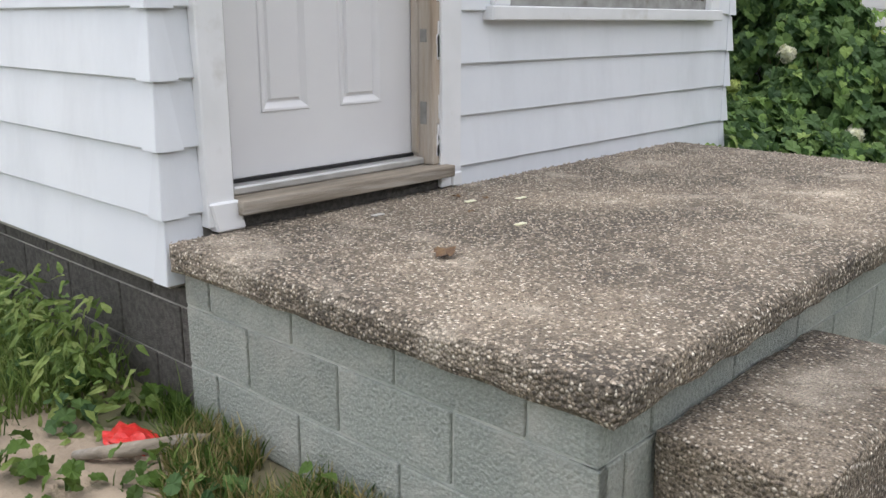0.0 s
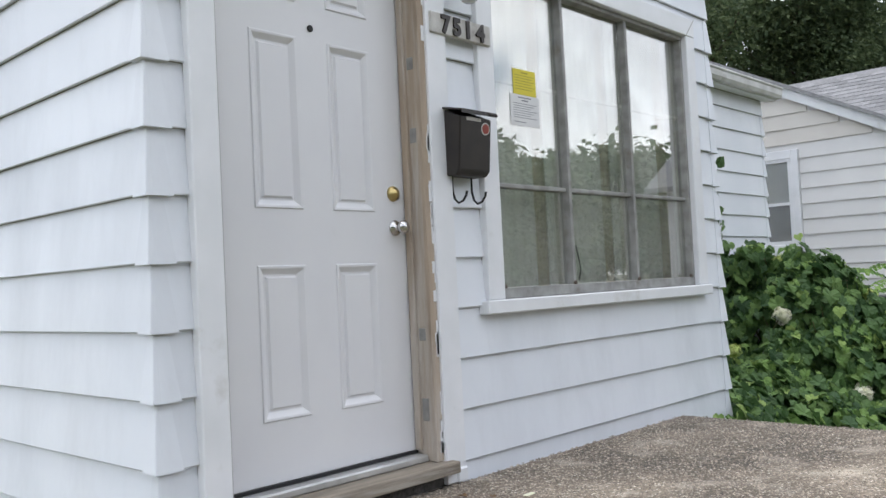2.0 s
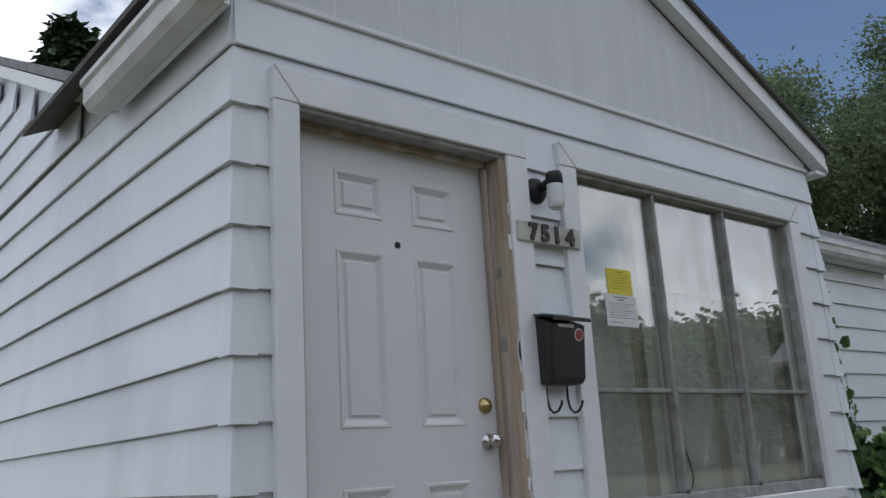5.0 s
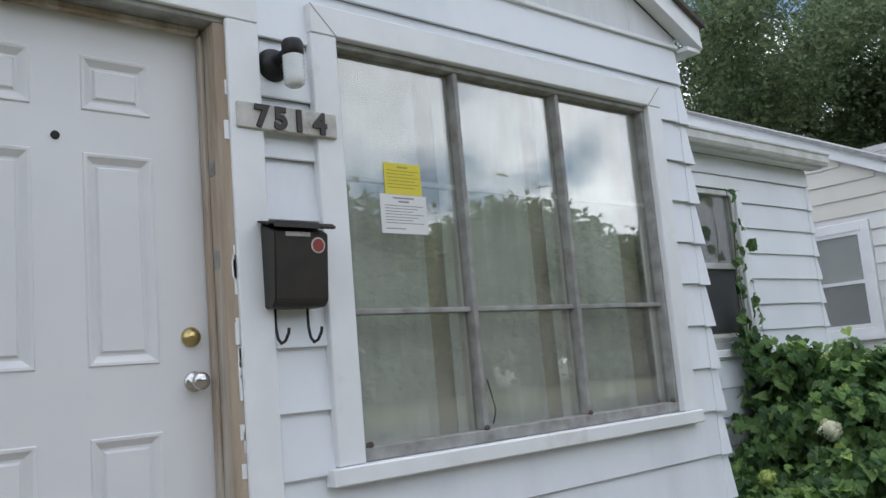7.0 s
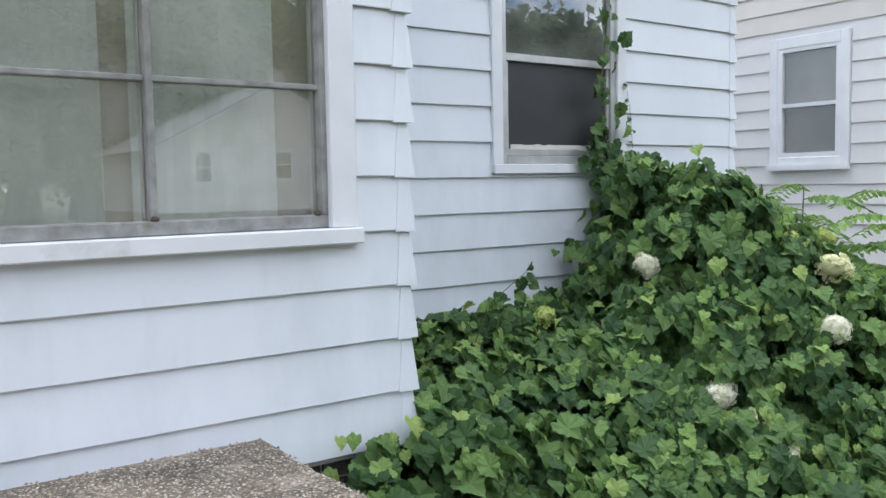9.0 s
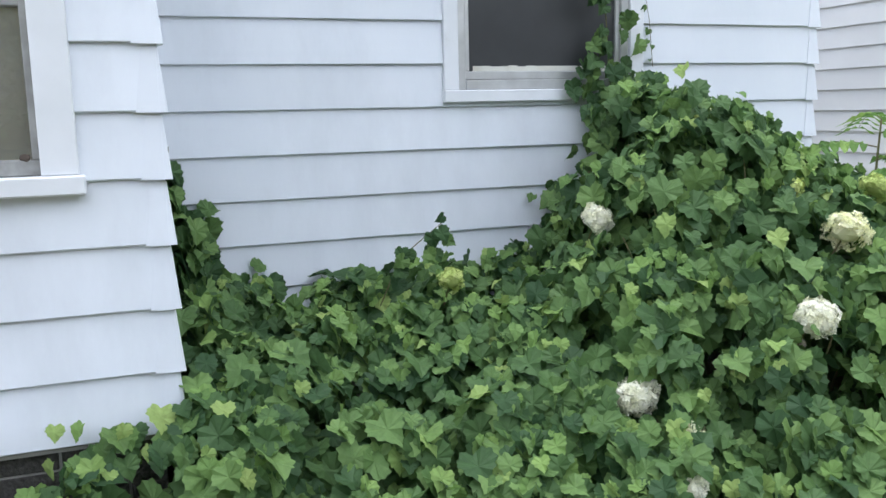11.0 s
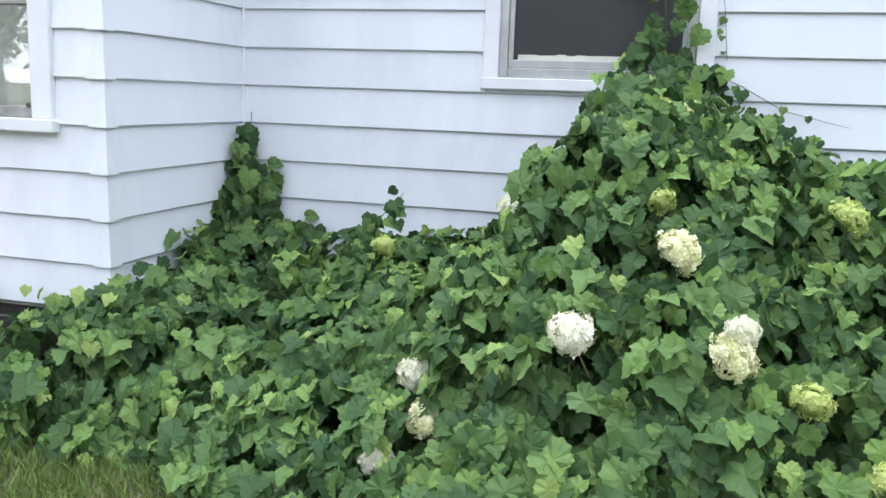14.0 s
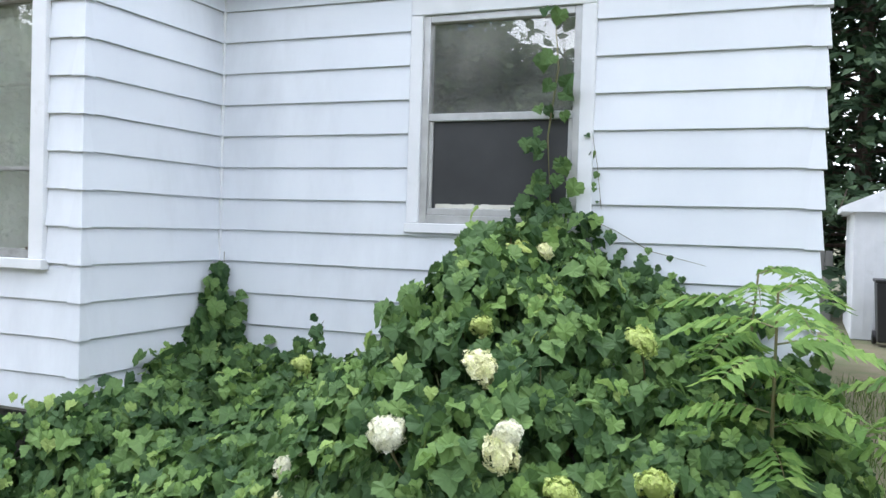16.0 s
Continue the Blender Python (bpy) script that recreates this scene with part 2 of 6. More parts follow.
BAREWOOD = node_material("weathered_wood", (0.42, 0.34, 0.26), 0.85, color2=(0.27, 0.21, 0.155), scale=14, stretch=(1.5, 1.5, 0.12), bump=0.5,
                         bump_scale=60, stain=(0.55, 0.52, 0.47), stain_scale=5, stain_at=(0.5, 0.7))
SILLWOOD = node_material("weathered_sill", (0.33, 0.285, 0.23), 0.88, color2=(0.16, 0.135, 0.105), scale=14, stretch=(1.5, 0.12, 1.5), bump=0.5,
                         bump_scale=60, stain=(0.5, 0.48, 0.44), stain_scale=5, stain_at=(0.5, 0.7))
GREYFRAME = node_material("aged_frame", (0.33, 0.33, 0.315), 0.6, color2=(0.20, 0.195, 0.185), scale=14, bump=0.15,
                          stain=(0.16, 0.13, 0.10), stain_scale=6, stain_at=(0.6, 0.75))
ALUMINIUM = node_material("window_aluminium", (0.60, 0.60, 0.59), 0.38, 0.55, color2=(0.48, 0.48, 0.47), scale=9, bump=0.05)
SASH = node_material("white_sash", (0.70, 0.69, 0.62), 0.5, color2=(0.60, 0.58, 0.50), scale=6, bump=0.1,
                     stain=(0.40, 0.36, 0.28), stain_scale=6, stain_at=(0.6, 0.8))
CURTAIN = node_material("pale_curtain", (0.768, 0.781, 0.704), 0.9, color2=(0.666, 0.678, 0.602), scale=2.2, stretch=(1, 2, 0.4), bump=0.05)
TAN = node_material("tan_panel", (0.50, 0.44, 0.31), 0.8, color2=(0.40, 0.35, 0.24), scale=3, stretch=(1, 1, 0.3))
# Unseen interior box; the rooms' dimness is put into this dark grey.
DARKROOM = node_material("dim_interior_fill", (0.25, 0.24, 0.22), 0.9, scale=2)
AGGREGATE = aggregate_material("exposed_aggregate")
# Darker slab mix for the steps, their shade and weathering in the tone.
STEPMIX = aggregate_material("shaded_weathered_aggregate", (0.5, 0.95))
PEBBLE = node_material("pebble", (0.42, 0.36, 0.29), 0.8, color2=(0.19, 0.155, 0.12), scale=60, spread=0.55, island=True)
BLOCKPAINT = node_material("green_grey_block", (0.345, 0.37, 0.335), 0.9, color2=(0.235, 0.257, 0.232), scale=110, bump=1.0, bump_scale=95, spread=0.08,
                           stain=(0.44, 0.435, 0.39), stain_scale=3.2, stain_at=(0.5, 0.78))
MORTARG = node_material("green_grey_mortar", (0.52, 0.53, 0.49), 0.9, color2=(0.32, 0.35, 0.32), scale=12, bump=0.5, bump_scale=90)
BLOCKDARK = node_material("dark_block", (0.105, 0.098, 0.088), 0.88, color2=(0.052, 0.048, 0.044), scale=60, bump=0.8, bump_scale=130, spread=0.12,
                          stain=(0.17, 0.165, 0.155), stain_scale=5, stain_at=(0.6, 0.8))
MORTARD = node_material("dark_mortar", (0.40, 0.38, 0.35), 0.9, color2=(0.22, 0.21, 0.195), scale=10, bump=0.5)
BLACKTIN = node_material("black_painted_tin", (0.018, 0.015, 0.014), 0.42, 0.0, color2=(0.03, 0.024, 0.02), scale=9, bump=0.05)
BLACKIRON = node_material("black_iron", (0.015, 0.015, 0.016), 0.5, 0.3, scale=20)
CHROME = node_material("worn_chrome", (0.62, 0.61, 0.6), 0.2, 1.0, color2=(0.5, 0.49, 0.47), scale=30)
BRASS = node_material("worn_brass", (0.62, 0.50, 0.22), 0.28, 1.0, color2=(0.48, 0.38, 0.17), scale=30)
PLATE = node_material("number_board_paint", (0.55, 0.54, 0.51), 0.7, color2=(0.42, 0.40, 0.37), scale=14, bump=0.3,
                      stain=(0.22, 0.19, 0.16), stain_scale=10, stain_at=(0.58, 0.75))
NUMBER = node_material("dark_numeral", (0.035, 0.028, 0.025), 0.5, scale=20)
GLASS = glass_material("window_glass", strength=0.2)
DARKSHEET = node_material("dark_screen_unlit_room", (0.028, 0.029, 0.03), 0.55, color2=(0.04, 0.041, 0.042), scale=3, stretch=(1, 1, 1))
LAMPGLASS = node_material("ribbed_glass", (0.72, 0.74, 0.75), 0.12, color2=(0.6, 0.62, 0.63), scale=20)
YELLOWPAPER = node_material("yellow_paper", (0.72, 0.62, 0.07), 0.8, color2=(0.68, 0.58, 0.07), scale=5)
WHITEPAPER = node_material("white_paper", (0.74, 0.74, 0.74), 0.8, color2=(0.7, 0.7, 0.7), scale=5)
INK = node_material("grey_print", (0.30, 0.30, 0.32), 0.8, scale=5)
REDINK = node_material("red_badge", (0.30, 0.06, 0.045), 0.5, scale=15)
SHINGLE = node_material("grey_shingle", (0.26, 0.26, 0.265), 0.9, color2=(0.19, 0.19, 0.195), scale=12, bump=0.5, bump_scale=80, spread=0.18)
SHINGLEDARK = node_material("dark_shingle", (0.10, 0.09, 0.08), 0.9, color2=(0.07, 0.065, 0.06), scale=12, bump=0.5, bump_scale=80)
GUTTER = node_material("gutter_metal", (0.66, 0.66, 0.65), 0.45, color2=(0.52, 0.52, 0.50), scale=6, stain=(0.3, 0.28, 0.25), stain_scale=4, stain_at=(0.6, 0.8))
SOIL = node_material("ground_soil", (0.10, 0.115, 0.05), 0.95, color2=(0.17, 0.14, 0.095), scale=2.2, bump=0.8, bump_scale=40,
                     stain=(0.34, 0.28, 0.215), stain_scale=0.9, stain_at=(0.66, 0.76))
ASPHALT = node_material("asphalt", (0.06, 0.06, 0.062), 0.9, color2=(0.045, 0.045, 0.047), scale=3, bump=0.4)
DIRT = node_material("bare_dirt", (0.36, 0.29, 0.22), 0.95, color2=(0.25, 0.20, 0.15), scale=9, bump=0.9, bump_scale=60)
GRASS = leaf_material("grass_blade", (0.045, 0.085, 0.018), (0.085, 0.15, 0.03), (0.17, 0.23, 0.06), 0.3, 0.5)
LAWNGREEN = leaf_material("lawn_blade", (0.085, 0.14, 0.035), (0.15, 0.22, 0.055), (0.25, 0.31, 0.10), 0.3, 0.5)
DRYGRASS = leaf_material("dry_grass", (0.20, 0.17, 0.07), (0.30, 0.25, 0.11), (0.38, 0.33, 0.17), 0.25, 0.6)
VINE = leaf_material("vine_leaf", (0.040, 0.086, 0.034), (0.088, 0.160, 0.052), (0.175, 0.28, 0.085), 0.3)
YOUNG = leaf_material("young_vine_leaf", (0.15, 0.26, 0.075), (0.23, 0.36, 0.10), (0.36, 0.47, 0.15), 0.42)
HEDGE = leaf_material("hydrangea_leaf", (0.042, 0.090, 0.034), (0.088, 0.162, 0.050), (0.17, 0.275, 0.08), 0.3)
SAPLING = leaf_material("sapling_leaf", (0.10, 0.20, 0.05), (0.18, 0.31, 0.075), (0.29, 0.43, 0.115), 0.45)
TREELEAF = leaf_material("tree_leaf", (0.085, 0.125, 0.068), (0.135, 0.185, 0.095), (0.21, 0.265, 0.13), 0.42, 0.55)
NEEDLE = leaf_material("pine_needle", (0.022, 0.045, 0.022), (0.04, 0.072, 0.034), (0.07, 0.11, 0.05), 0.1, 0.6)
BARK = node_material("bark", (0.11, 0.085, 0.065), 0.95, color2=(0.065, 0.05, 0.04), scale=9, stretch=(1, 1, 0.25), bump=0.8)
STEM = node_material("green_stem", (0.12, 0.14, 0.05), 0.7, color2=(0.16, 0.12, 0.06), scale=20)
PETALW = node_material("white_petal", (0.86, 0.85, 0.73), 0.7, color2=(0.74, 0.74, 0.52), scale=18, spread=0.12, island=True, through_light=0.25)
PETALC = node_material("cream_petal", (0.85, 0.83, 0.58), 0.7, color2=(0.70, 0.72, 0.38), scale=18, spread=0.14, island=True, through_light=0.25)
PETALG = node_material("lime_petal", (0.55, 0.62, 0.22), 0.7, color2=(0.42, 0.52, 0.14), scale=18, spread=0.16, island=True, through_light=0.25)
REDFOIL = node_material("red_wrapper", (0.62, 0.035, 0.03), 0.3, color2=(0.5, 0.02, 0.02), scale=30, bump=0.4)
GREYWOOD = node_material("grey_fence_wood", (0.24, 0.235, 0.22), 0.9, color2=(0.17, 0.165, 0.155), scale=6, stretch=(2, 2, 0.3))
BLIND = node_material("grey_blind", (0.30, 0.31, 0.30), 0.7, color2=(0.26, 0.27, 0.26), scale=4)
BLACKPLASTIC = node_material("black_plastic", (0.02, 0.02, 0.022), 0.5, scale=8)
RUST = node_material("rust_leaf", (0.20, 0.125, 0.065), 0.9, color2=(0.11, 0.065, 0.04), scale=40, bump=0.4)


# ---- builders ----
def box(bm, x0, x1, y0, y1, z0, z1, bevel=0.0, seg=1):
    vs = [bm.verts.new(p) for p in ((x0, y0, z0), (x1, y0, z0), (x1, y1, z0), (x0, y1, z0), (x0, y0, z1), (x1, y0, z1), (x1, y1, z1), (x0, y1, z1))]
    fs = [bm.faces.new([vs[i] for i in f]) for f in ((3, 2, 1, 0), (4, 5, 6, 7), (0, 1, 5, 4), (1, 2, 6, 5), (2, 3, 7, 6), (3, 0, 4, 7))]
    if bevel:
        es = list({e for f in fs for e in f.edges})
        bmesh.ops.bevel(bm, geom=es, offset=bevel, segments=seg, affect='EDGES', profile=0.6)
    return bm


def boxbm(*a, **k):
    return box(bmesh.new(), *a, **k)


def tube(bm, pts, radii, sides=8, cap=True):
    """A tapered tube through points."""
    rings = []
    for i, p in enumerate(pts):
        p = Vector(p)
        a = Vector(pts[max(i - 1, 0)])
        c = Vector(pts[min(i + 1, len(pts) - 1)])
        d = (c - a).normalized() if (c - a).length > 1e-9 else Vector((0, 0, 1))
        q = d.to_track_quat('Z', 'Y')
        r = radii[i] if hasattr(radii, "__len__") else radii
        rings.append([bm.verts.new(p + q @ Vector((r * math.cos(2 * math.pi * k / sides), r * math.sin(2 * math.pi * k / sides), 0))) for k in range(sides)])
    for a, b in zip(rings, rings[1:]):
        for k in range(sides):
            bm.faces.new((a[k], a[(k + 1) % sides], b[(k + 1) % sides], b[k]))
    if cap:
        bm.faces.new(rings[0][::-1])
        bm.faces.new(rings[-1])
    return bm


def lathe(bm, profile, origin, axis='Z', sides=20):
    """Turn a profile of (radius, height) about an axis through origin."""
    o = Vector(origin)
    q = {'Z': Vector((0, 0, 1)), 'X': Vector((1, 0, 0)), 'Y': Vector((0, 1, 0))}[axis].to_track_quat('Z', 'Y')
    rings = []
    for r, h in profile:
        rings.append([bm.verts.new(o + q @ Vector((max(r, 1e-4) * math.cos(2 * math.pi * k / sides), max(r, 1e-4) * math.sin(2 * math.pi * k / sides), h))) for k in range(sides)])
    for a, b in zip(rings, rings[1:]):
        for k in range(sides):
            bm.faces.new((a[k], a[(k + 1) % sides], b[(k + 1) % sides], b[k]))
    bm.faces.new(rings[0][::-1])
    bm.faces.new(rings[-1])
    return bm


def mesh_of(name, bm, material, smooth=False):
    bmesh.ops.recalc_face_normals(bm, faces=bm.faces)
    me = bpy.data.meshes.new(name)
    bm.to_mesh(me)
    bm.free()
    me.materials.append(material)
    if smooth:
        for p in me.polygons:
            p.use_smooth = True
    return me


def part(name, bm, material, parent, label="", smooth=False):
    ob = new(name, mesh_of(name, bm, material, smooth))
    ob.parent = parent
    if label:
        tagged(ob, label=label)
    return ob


def single(name, bm, material, label, category, group="", kind="", smooth=False):
    return tagged(new(name, mesh_of(name, bm, material, smooth)), label, category, group, kind)


def thing(name, at, label, category, group="", kind=""):
    ob = tagged(new(name), label, category, group, kind)
    ob.location = at
    bpy.context.view_layer.update()
    return ob


def under(name, bm, material, parent, label="", smooth=False):
    """A part whose mesh is given in world places, under a thing that stands elsewhere."""
    ob = part(name, bm, material, parent, label, smooth)
    root, at = parent, Vector((0, 0, 0))
    while root:
        at += root.location
        root = root.parent
    ob.location = -at
    return ob


def holed(bm, axis, p0, p1, u0, u1, z0, z1, holes):
    """A wall slab between p0 and p1 on its axis, with holes (u0, u1, z0, z1) cut through it, as butted boxes."""
    us = sorted({u0, u1, *[h[0] for h in holes], *[h[1] for h in holes]})
    for a, b in zip(us, us[1:]):
        cuts = sorted([(h[2], h[3]) for h in holes if h[0] <= a + 1e-6 and h[1] >= b - 1e-6])
        z = z0
        for c, d in cuts + [(z1, z1)]:
            if c > z + 1e-4:
                if axis == 'x':
                    box(bm, p0, p1, a, b, z, c)
                else:
                    box(bm, a, b, p0, p1, z, c)
            z = max(z, d)
    return bm


COURSE, BASE = 0.21, 0.46
BOARD_CACHE = {}


def board_mesh(length, za, zb, material):
    """One lapped siding board: proud at its foot, with a rolled lower lip."""
    key = (round(length, 3), round(za, 3), round(zb, 3), material.name)
    if key not in BOARD_CACHE:
        def out(z):
            return 0.021 - 0.0185 * z / COURSE
        bm = bmesh.new()
        prof = [(0.0, za + 0.006), (out(za) - 0.004, za), (out(za), za + 0.004), (out(zb), zb), (0.0, zb)]
        ends = [[bm.verts.new((x, -d, z)) for d, z in prof] for x in (0.0, length)]
        for k in range(5):
            bm.faces.new((ends[0][k], ends[0][(k + 1) % 5], ends[1][(k + 1) % 5], ends[1][k]))
        bm.faces.new(ends[0][::-1])
        bm.faces.new(ends[1])
        BOARD_CACHE[key] = mesh_of("clapboard", bm, material)
    return BOARD_CACHE[key]


def clad(wall, facing, plane, u0, u1, n0, n1, holes=(), material=None, top=9.0, base=BASE):
    """Lapped boards over a wall. facing: 'x' (+x), 'l' (-y) or 'r' (+y). u runs along y or x."""
    rz = {'x': 90, 'l': 0, 'r': 180}[facing]
    for n in range(n0, n1):
        z0 = base + COURSE * n
        zt = min(z0 + COURSE, top)
        if zt - z0 < 0.02:
            continue
        us = sorted({u0, u1, *[h[0] for h in holes if u0 < h[0] < u1], *[h[1] for h in holes if u0 < h[1] < u1]})
        runs = []
        for a, b in zip(us, us[1:]):
            spans, z = [], z0
            for c, d in sorted((h[2], h[3]) for h in holes if h[0] <= a + 1e-6 and h[1] >= b - 1e-6):
                if c > z + 0.01 and c < zt + 1e-6:
                    spans.append((z, min(c, zt)))
                if c < zt:
                    z = max(z, d)
            if z < zt - 0.01:
                spans.append((z, zt))
            for sp in spans:
                if runs and abs(runs[-1][1] - a) < 1e-6 and runs[-1][2] == sp:
                    runs[-1] = (runs[-1][0], b, sp)
                else:
                    runs.append((a, b, sp))
        for a, b, (za, zb) in runs:
            me = board_mesh(b - a, za - z0, zb - z0, material)
            ob = new("clapboard", me)
            ob.parent = wall
            if facing == 'x':
                ob.matrix_basis = pose(plane, a, z0, 0, 0, rz)
            elif facing == 'l':
                ob.matrix_basis = pose(a, plane, z0, 0, 0, rz)
            else:
                ob.matrix_basis = pose(b, plane, z0, 0, 0, rz)


def block_mesh(length, height, material):
    key = ("block", round(length, 3), round(height, 3), material.name)
    if key not in BOARD_CACHE:
        BOARD_CACHE[key] = mesh_of("concrete_block", boxbm(0, length, -0.008, 0.03, 0, height, bevel=0.003), material)
    return BOARD_CACHE[key]


def blockwork(parent, facing, plane, u0, u1, levels, material, shift):
    """Courses of hollow blocks, 0.4 m long, set proud of the mortar."""
    for k, (za, zb) in enumerate(levels):
        u = u0 - shift[k % len(shift)]
        while u < u1:
            a, b = max(u + 0.005, u0), min(u + 0.401, u1)
            if b - a > 0.03:
                ob = new("concrete_block", block_mesh(b - a, zb - za - 0.01, material))
                ob.parent = parent
                z = za + 0.005
                ob.matrix_basis = pose(plane, a, z, 0, 0, 90) if facing == 'x' else pose(a, plane, z) if facing == 'l' else pose(b, plane, z, 0, 0, 180)
            u += 0.406


def rough_slab(x0, x1, y0, y1, z0, z1, cell, amp, seed):
    """A cast slab with softened, crumbling edges."""
    bm = bmesh.new()

    def sheet(o, du, dv, nu, nv):
        g = [[bm.verts.new(Vector(o) + Vector(du) * (i / nu) + Vector(dv) * (j / nv)) for j in range(nv + 1)] for i in range(nu + 1)]
        for i in range(nu):
            for j in range(nv):
                bm.faces.new((g[i][j], g[i + 1][j], g[i + 1][j + 1], g[i][j + 1]))
    nx, ny, nz = (max(1, round(d / cell)) for d in (x1 - x0, y1 - y0, z1 - z0))
    dx, dy, dz = (x1 - x0, 0, 0), (0, y1 - y0, 0), (0, 0, z1 - z0)
    for o in ((x0, y0, z0), (x0, y0, z1)):
        sheet(o, dx, dy, nx, ny)
    for o in ((x0, y0, z0), (x0, y1, z0)):
        sheet(o, dx, dz, nx, nz)
    for o in ((x0, y0, z0), (x1, y0, z0)):
        sheet(o, dy, dz, ny, nz)
    bmesh.ops.remove_doubles(bm, verts=bm.verts, dist=1e-4)
    mid, half = Vector(((x0 + x1) / 2, (y0 + y1) / 2, (z0 + z1) / 2)), Vector(((x1 - x0) / 2, (y1 - y0) / 2, (z1 - z0) / 2))
    for v in bm.verts:
        e = [half[k] - abs(v.co[k] - mid[k]) for k in range(3)]
        near = sorted(e)
        n = noise.noise_vector(v.co * 28 + Vector((seed, 0, 0)))
        f = noise.noise(v.co * 9 + Vector((seed, 3, 0)))
        d = Vector(n) * amp
        if near[1] < cell * 0.5:
            inward = Vector([(-1 if v.co[k] > mid[k] else 1) if e[k] < cell * 0.5 else 0 for k in range(3)])
            d += inward * (0.006 + 0.008 * max(0, f + 0.25))
        v.co += d
    return bm


def leaf_shape(kind):
    """Outline of a leaf in its own plane (x across, y towards the tip), as points round the stalk end."""
    if kind == "lobed":
        ring = [(0.0, 0.0), (0.16, -0.12), (0.33, -0.12), (0.42, 0.03), (0.54, 0.12), (0.53, 0.25), (0.62, 0.39), (0.47, 0.49), (0.46, 0.64), (0.30, 0.70), (0.21, 0.83), (0.09, 0.90), (0.0, 1.06)]
    elif kind == "toothed":
        ring = [(0.0, 0.0), (0.20, 0.00), (0.25, 0.11), (0.37, 0.15), (0.35, 0.27), (0.43, 0.35), (0.36, 0.45), (0.38, 0.56), (0.27, 0.64), (0.24, 0.76), (0.12, 0.83), (0.0, 1.0)]
    elif kind == "tuft":
        v = [(0.0, 0.0, 0.0), (0.28, 0.5, 0.05), (0.0, 1.0, -0.1), (-0.28, 0.5, 0.05)]
        return np.array(v), [(0, 1, 2), (0, 2, 3)]
    else:
        ring = [(0.0, 0.0), (0.13, 0.12), (0.17, 0.4), (0.10, 0.75), (0.0, 1.0)]
    left = [(-x, y) for x, y in ring[-2:0:-1]]
    pts = ring + left
    v = [(0.0, 0.42, -0.02)] + [(x, y, 0.30 * abs(x) - 0.30 * y * y + 0.07 * math.sin(9 * x + 7 * y)) for x, y in pts]
    f = [(0, k + 1, (k + 1) % len(pts) + 1) for k in range(len(pts))]
    return np.array(v), f


def leaf_cloud(name, material, shape, places, rots, sizes):
    """Many leaves joined into one mesh."""
    base, faces = leaf_shape(shape)
    n = len(places)
    allv = np.einsum('nij,vj->nvi', np.array(rots), base) * np.array(sizes)[:, None, None] + np.array(places)[:, None, :]
    f = np.array(faces)
    allf = (f[None] + (np.arange(n) * len(base))[:, None, None]).reshape(-1, 3)
    me = bpy.data.meshes.new(name)
    me.from_pydata(allv.reshape(-1, 3).tolist(), [], allf.tolist())
    me.materials.append(material)
    return me


def leaf_turn(rng, out, droop=0.5, wild=0.5):
    """A turn for a leaf whose upper side faces 'out' more or less, its tip leading downhill."""
    nrm = Vector(out) + Vector(rng.normal(0, wild, 3))
    nrm.normalize()
    tip = Vector((out[0], out[1], -droop)) + Vector(rng.normal(0, 0.7, 3))
    tip = tip - nrm * tip.dot(nrm)
    if tip.length < 1e-3:
        tip = nrm.orthogonal()
    tip.normalize()
    side = tip.cross(nrm)
    return np.array([[side[k], tip[k], nrm[k]] for k in range(3)])


# ---- ground, road ----
def ground_height(x, y):
    return 0.03 * noise.noise(Vector((x * 0.7, y * 0.7, 0))) + 0.012 * noise.noise(Vector((x * 4, y * 4, 2)))


def build_ground():
    bm = bmesh.new()
    xs = sorted({*np.linspace(-6, 4, 90).round(3).tolist(), -2000, -300, -80, -40, -20, -12, -8, 6, 9, 12, 20, 40, 80, 300, 2000})
    ys = sorted({*np.linspace(-3, 12, 120).round(3).tolist(), -2000, -300, -80, -40, -20, -10, -5, 15, 20, 40, 80, 300, 2000})
    g = [[bm.verts.new((x, y, ground_height(x, y) if -6 < x < 4 and -3 < y < 12 else -0.01)) for y in ys] for x in xs]
    for i in range(len(xs) - 1):
        for j in range(len(ys) - 1):
            bm.faces.new((g[i][j], g[i + 1][j], g[i + 1][j + 1], g[i][j + 1]))
    single("ground", bm, SOIL, "patchy lawn ground with bare earth", "ground", kind="structure", smooth=True)
    single("road", boxbm(11, 18, -150, 150, -0.06, 0.012), ASPHALT, "grey asphalt street in front of the houses", "road", kind="structure")


build_ground()

# ---- entrance room ----
FX, LY, RY = -2.422, 1.362, 5.188      # wall planes behind the boards
MX, MY = -3.652, 8.955                 # main house wall plane and corner
DOOR = (1.56, 2.60, 0.60, 2.85)
WIN = (2.985, 4.855, 1.33, 2.86)
MWIN = (6.66, 7.70, 1.58, 2.90)
GABLE_Z, PITCH = 3.19, 0.48
MIDY = (LY + RY) / 2

wall_front = single("wall_front", holed(bmesh.new(), 'x', FX - 0.12, FX, LY, RY, 0.44, GABLE_Z, [DOOR, WIN]), SHEATHING,
                    "white lapped siding front wall of entrance room", "wall", kind="structure")
wall_left = single("wall_left", holed(bmesh.new(), 'y', LY, LY + 0.12, -11.0, FX - 0.122, 0.44, GABLE_Z, []), SHEATHING,
                   "white lapped siding side wall running back along the yard", "wall", kind="structure")
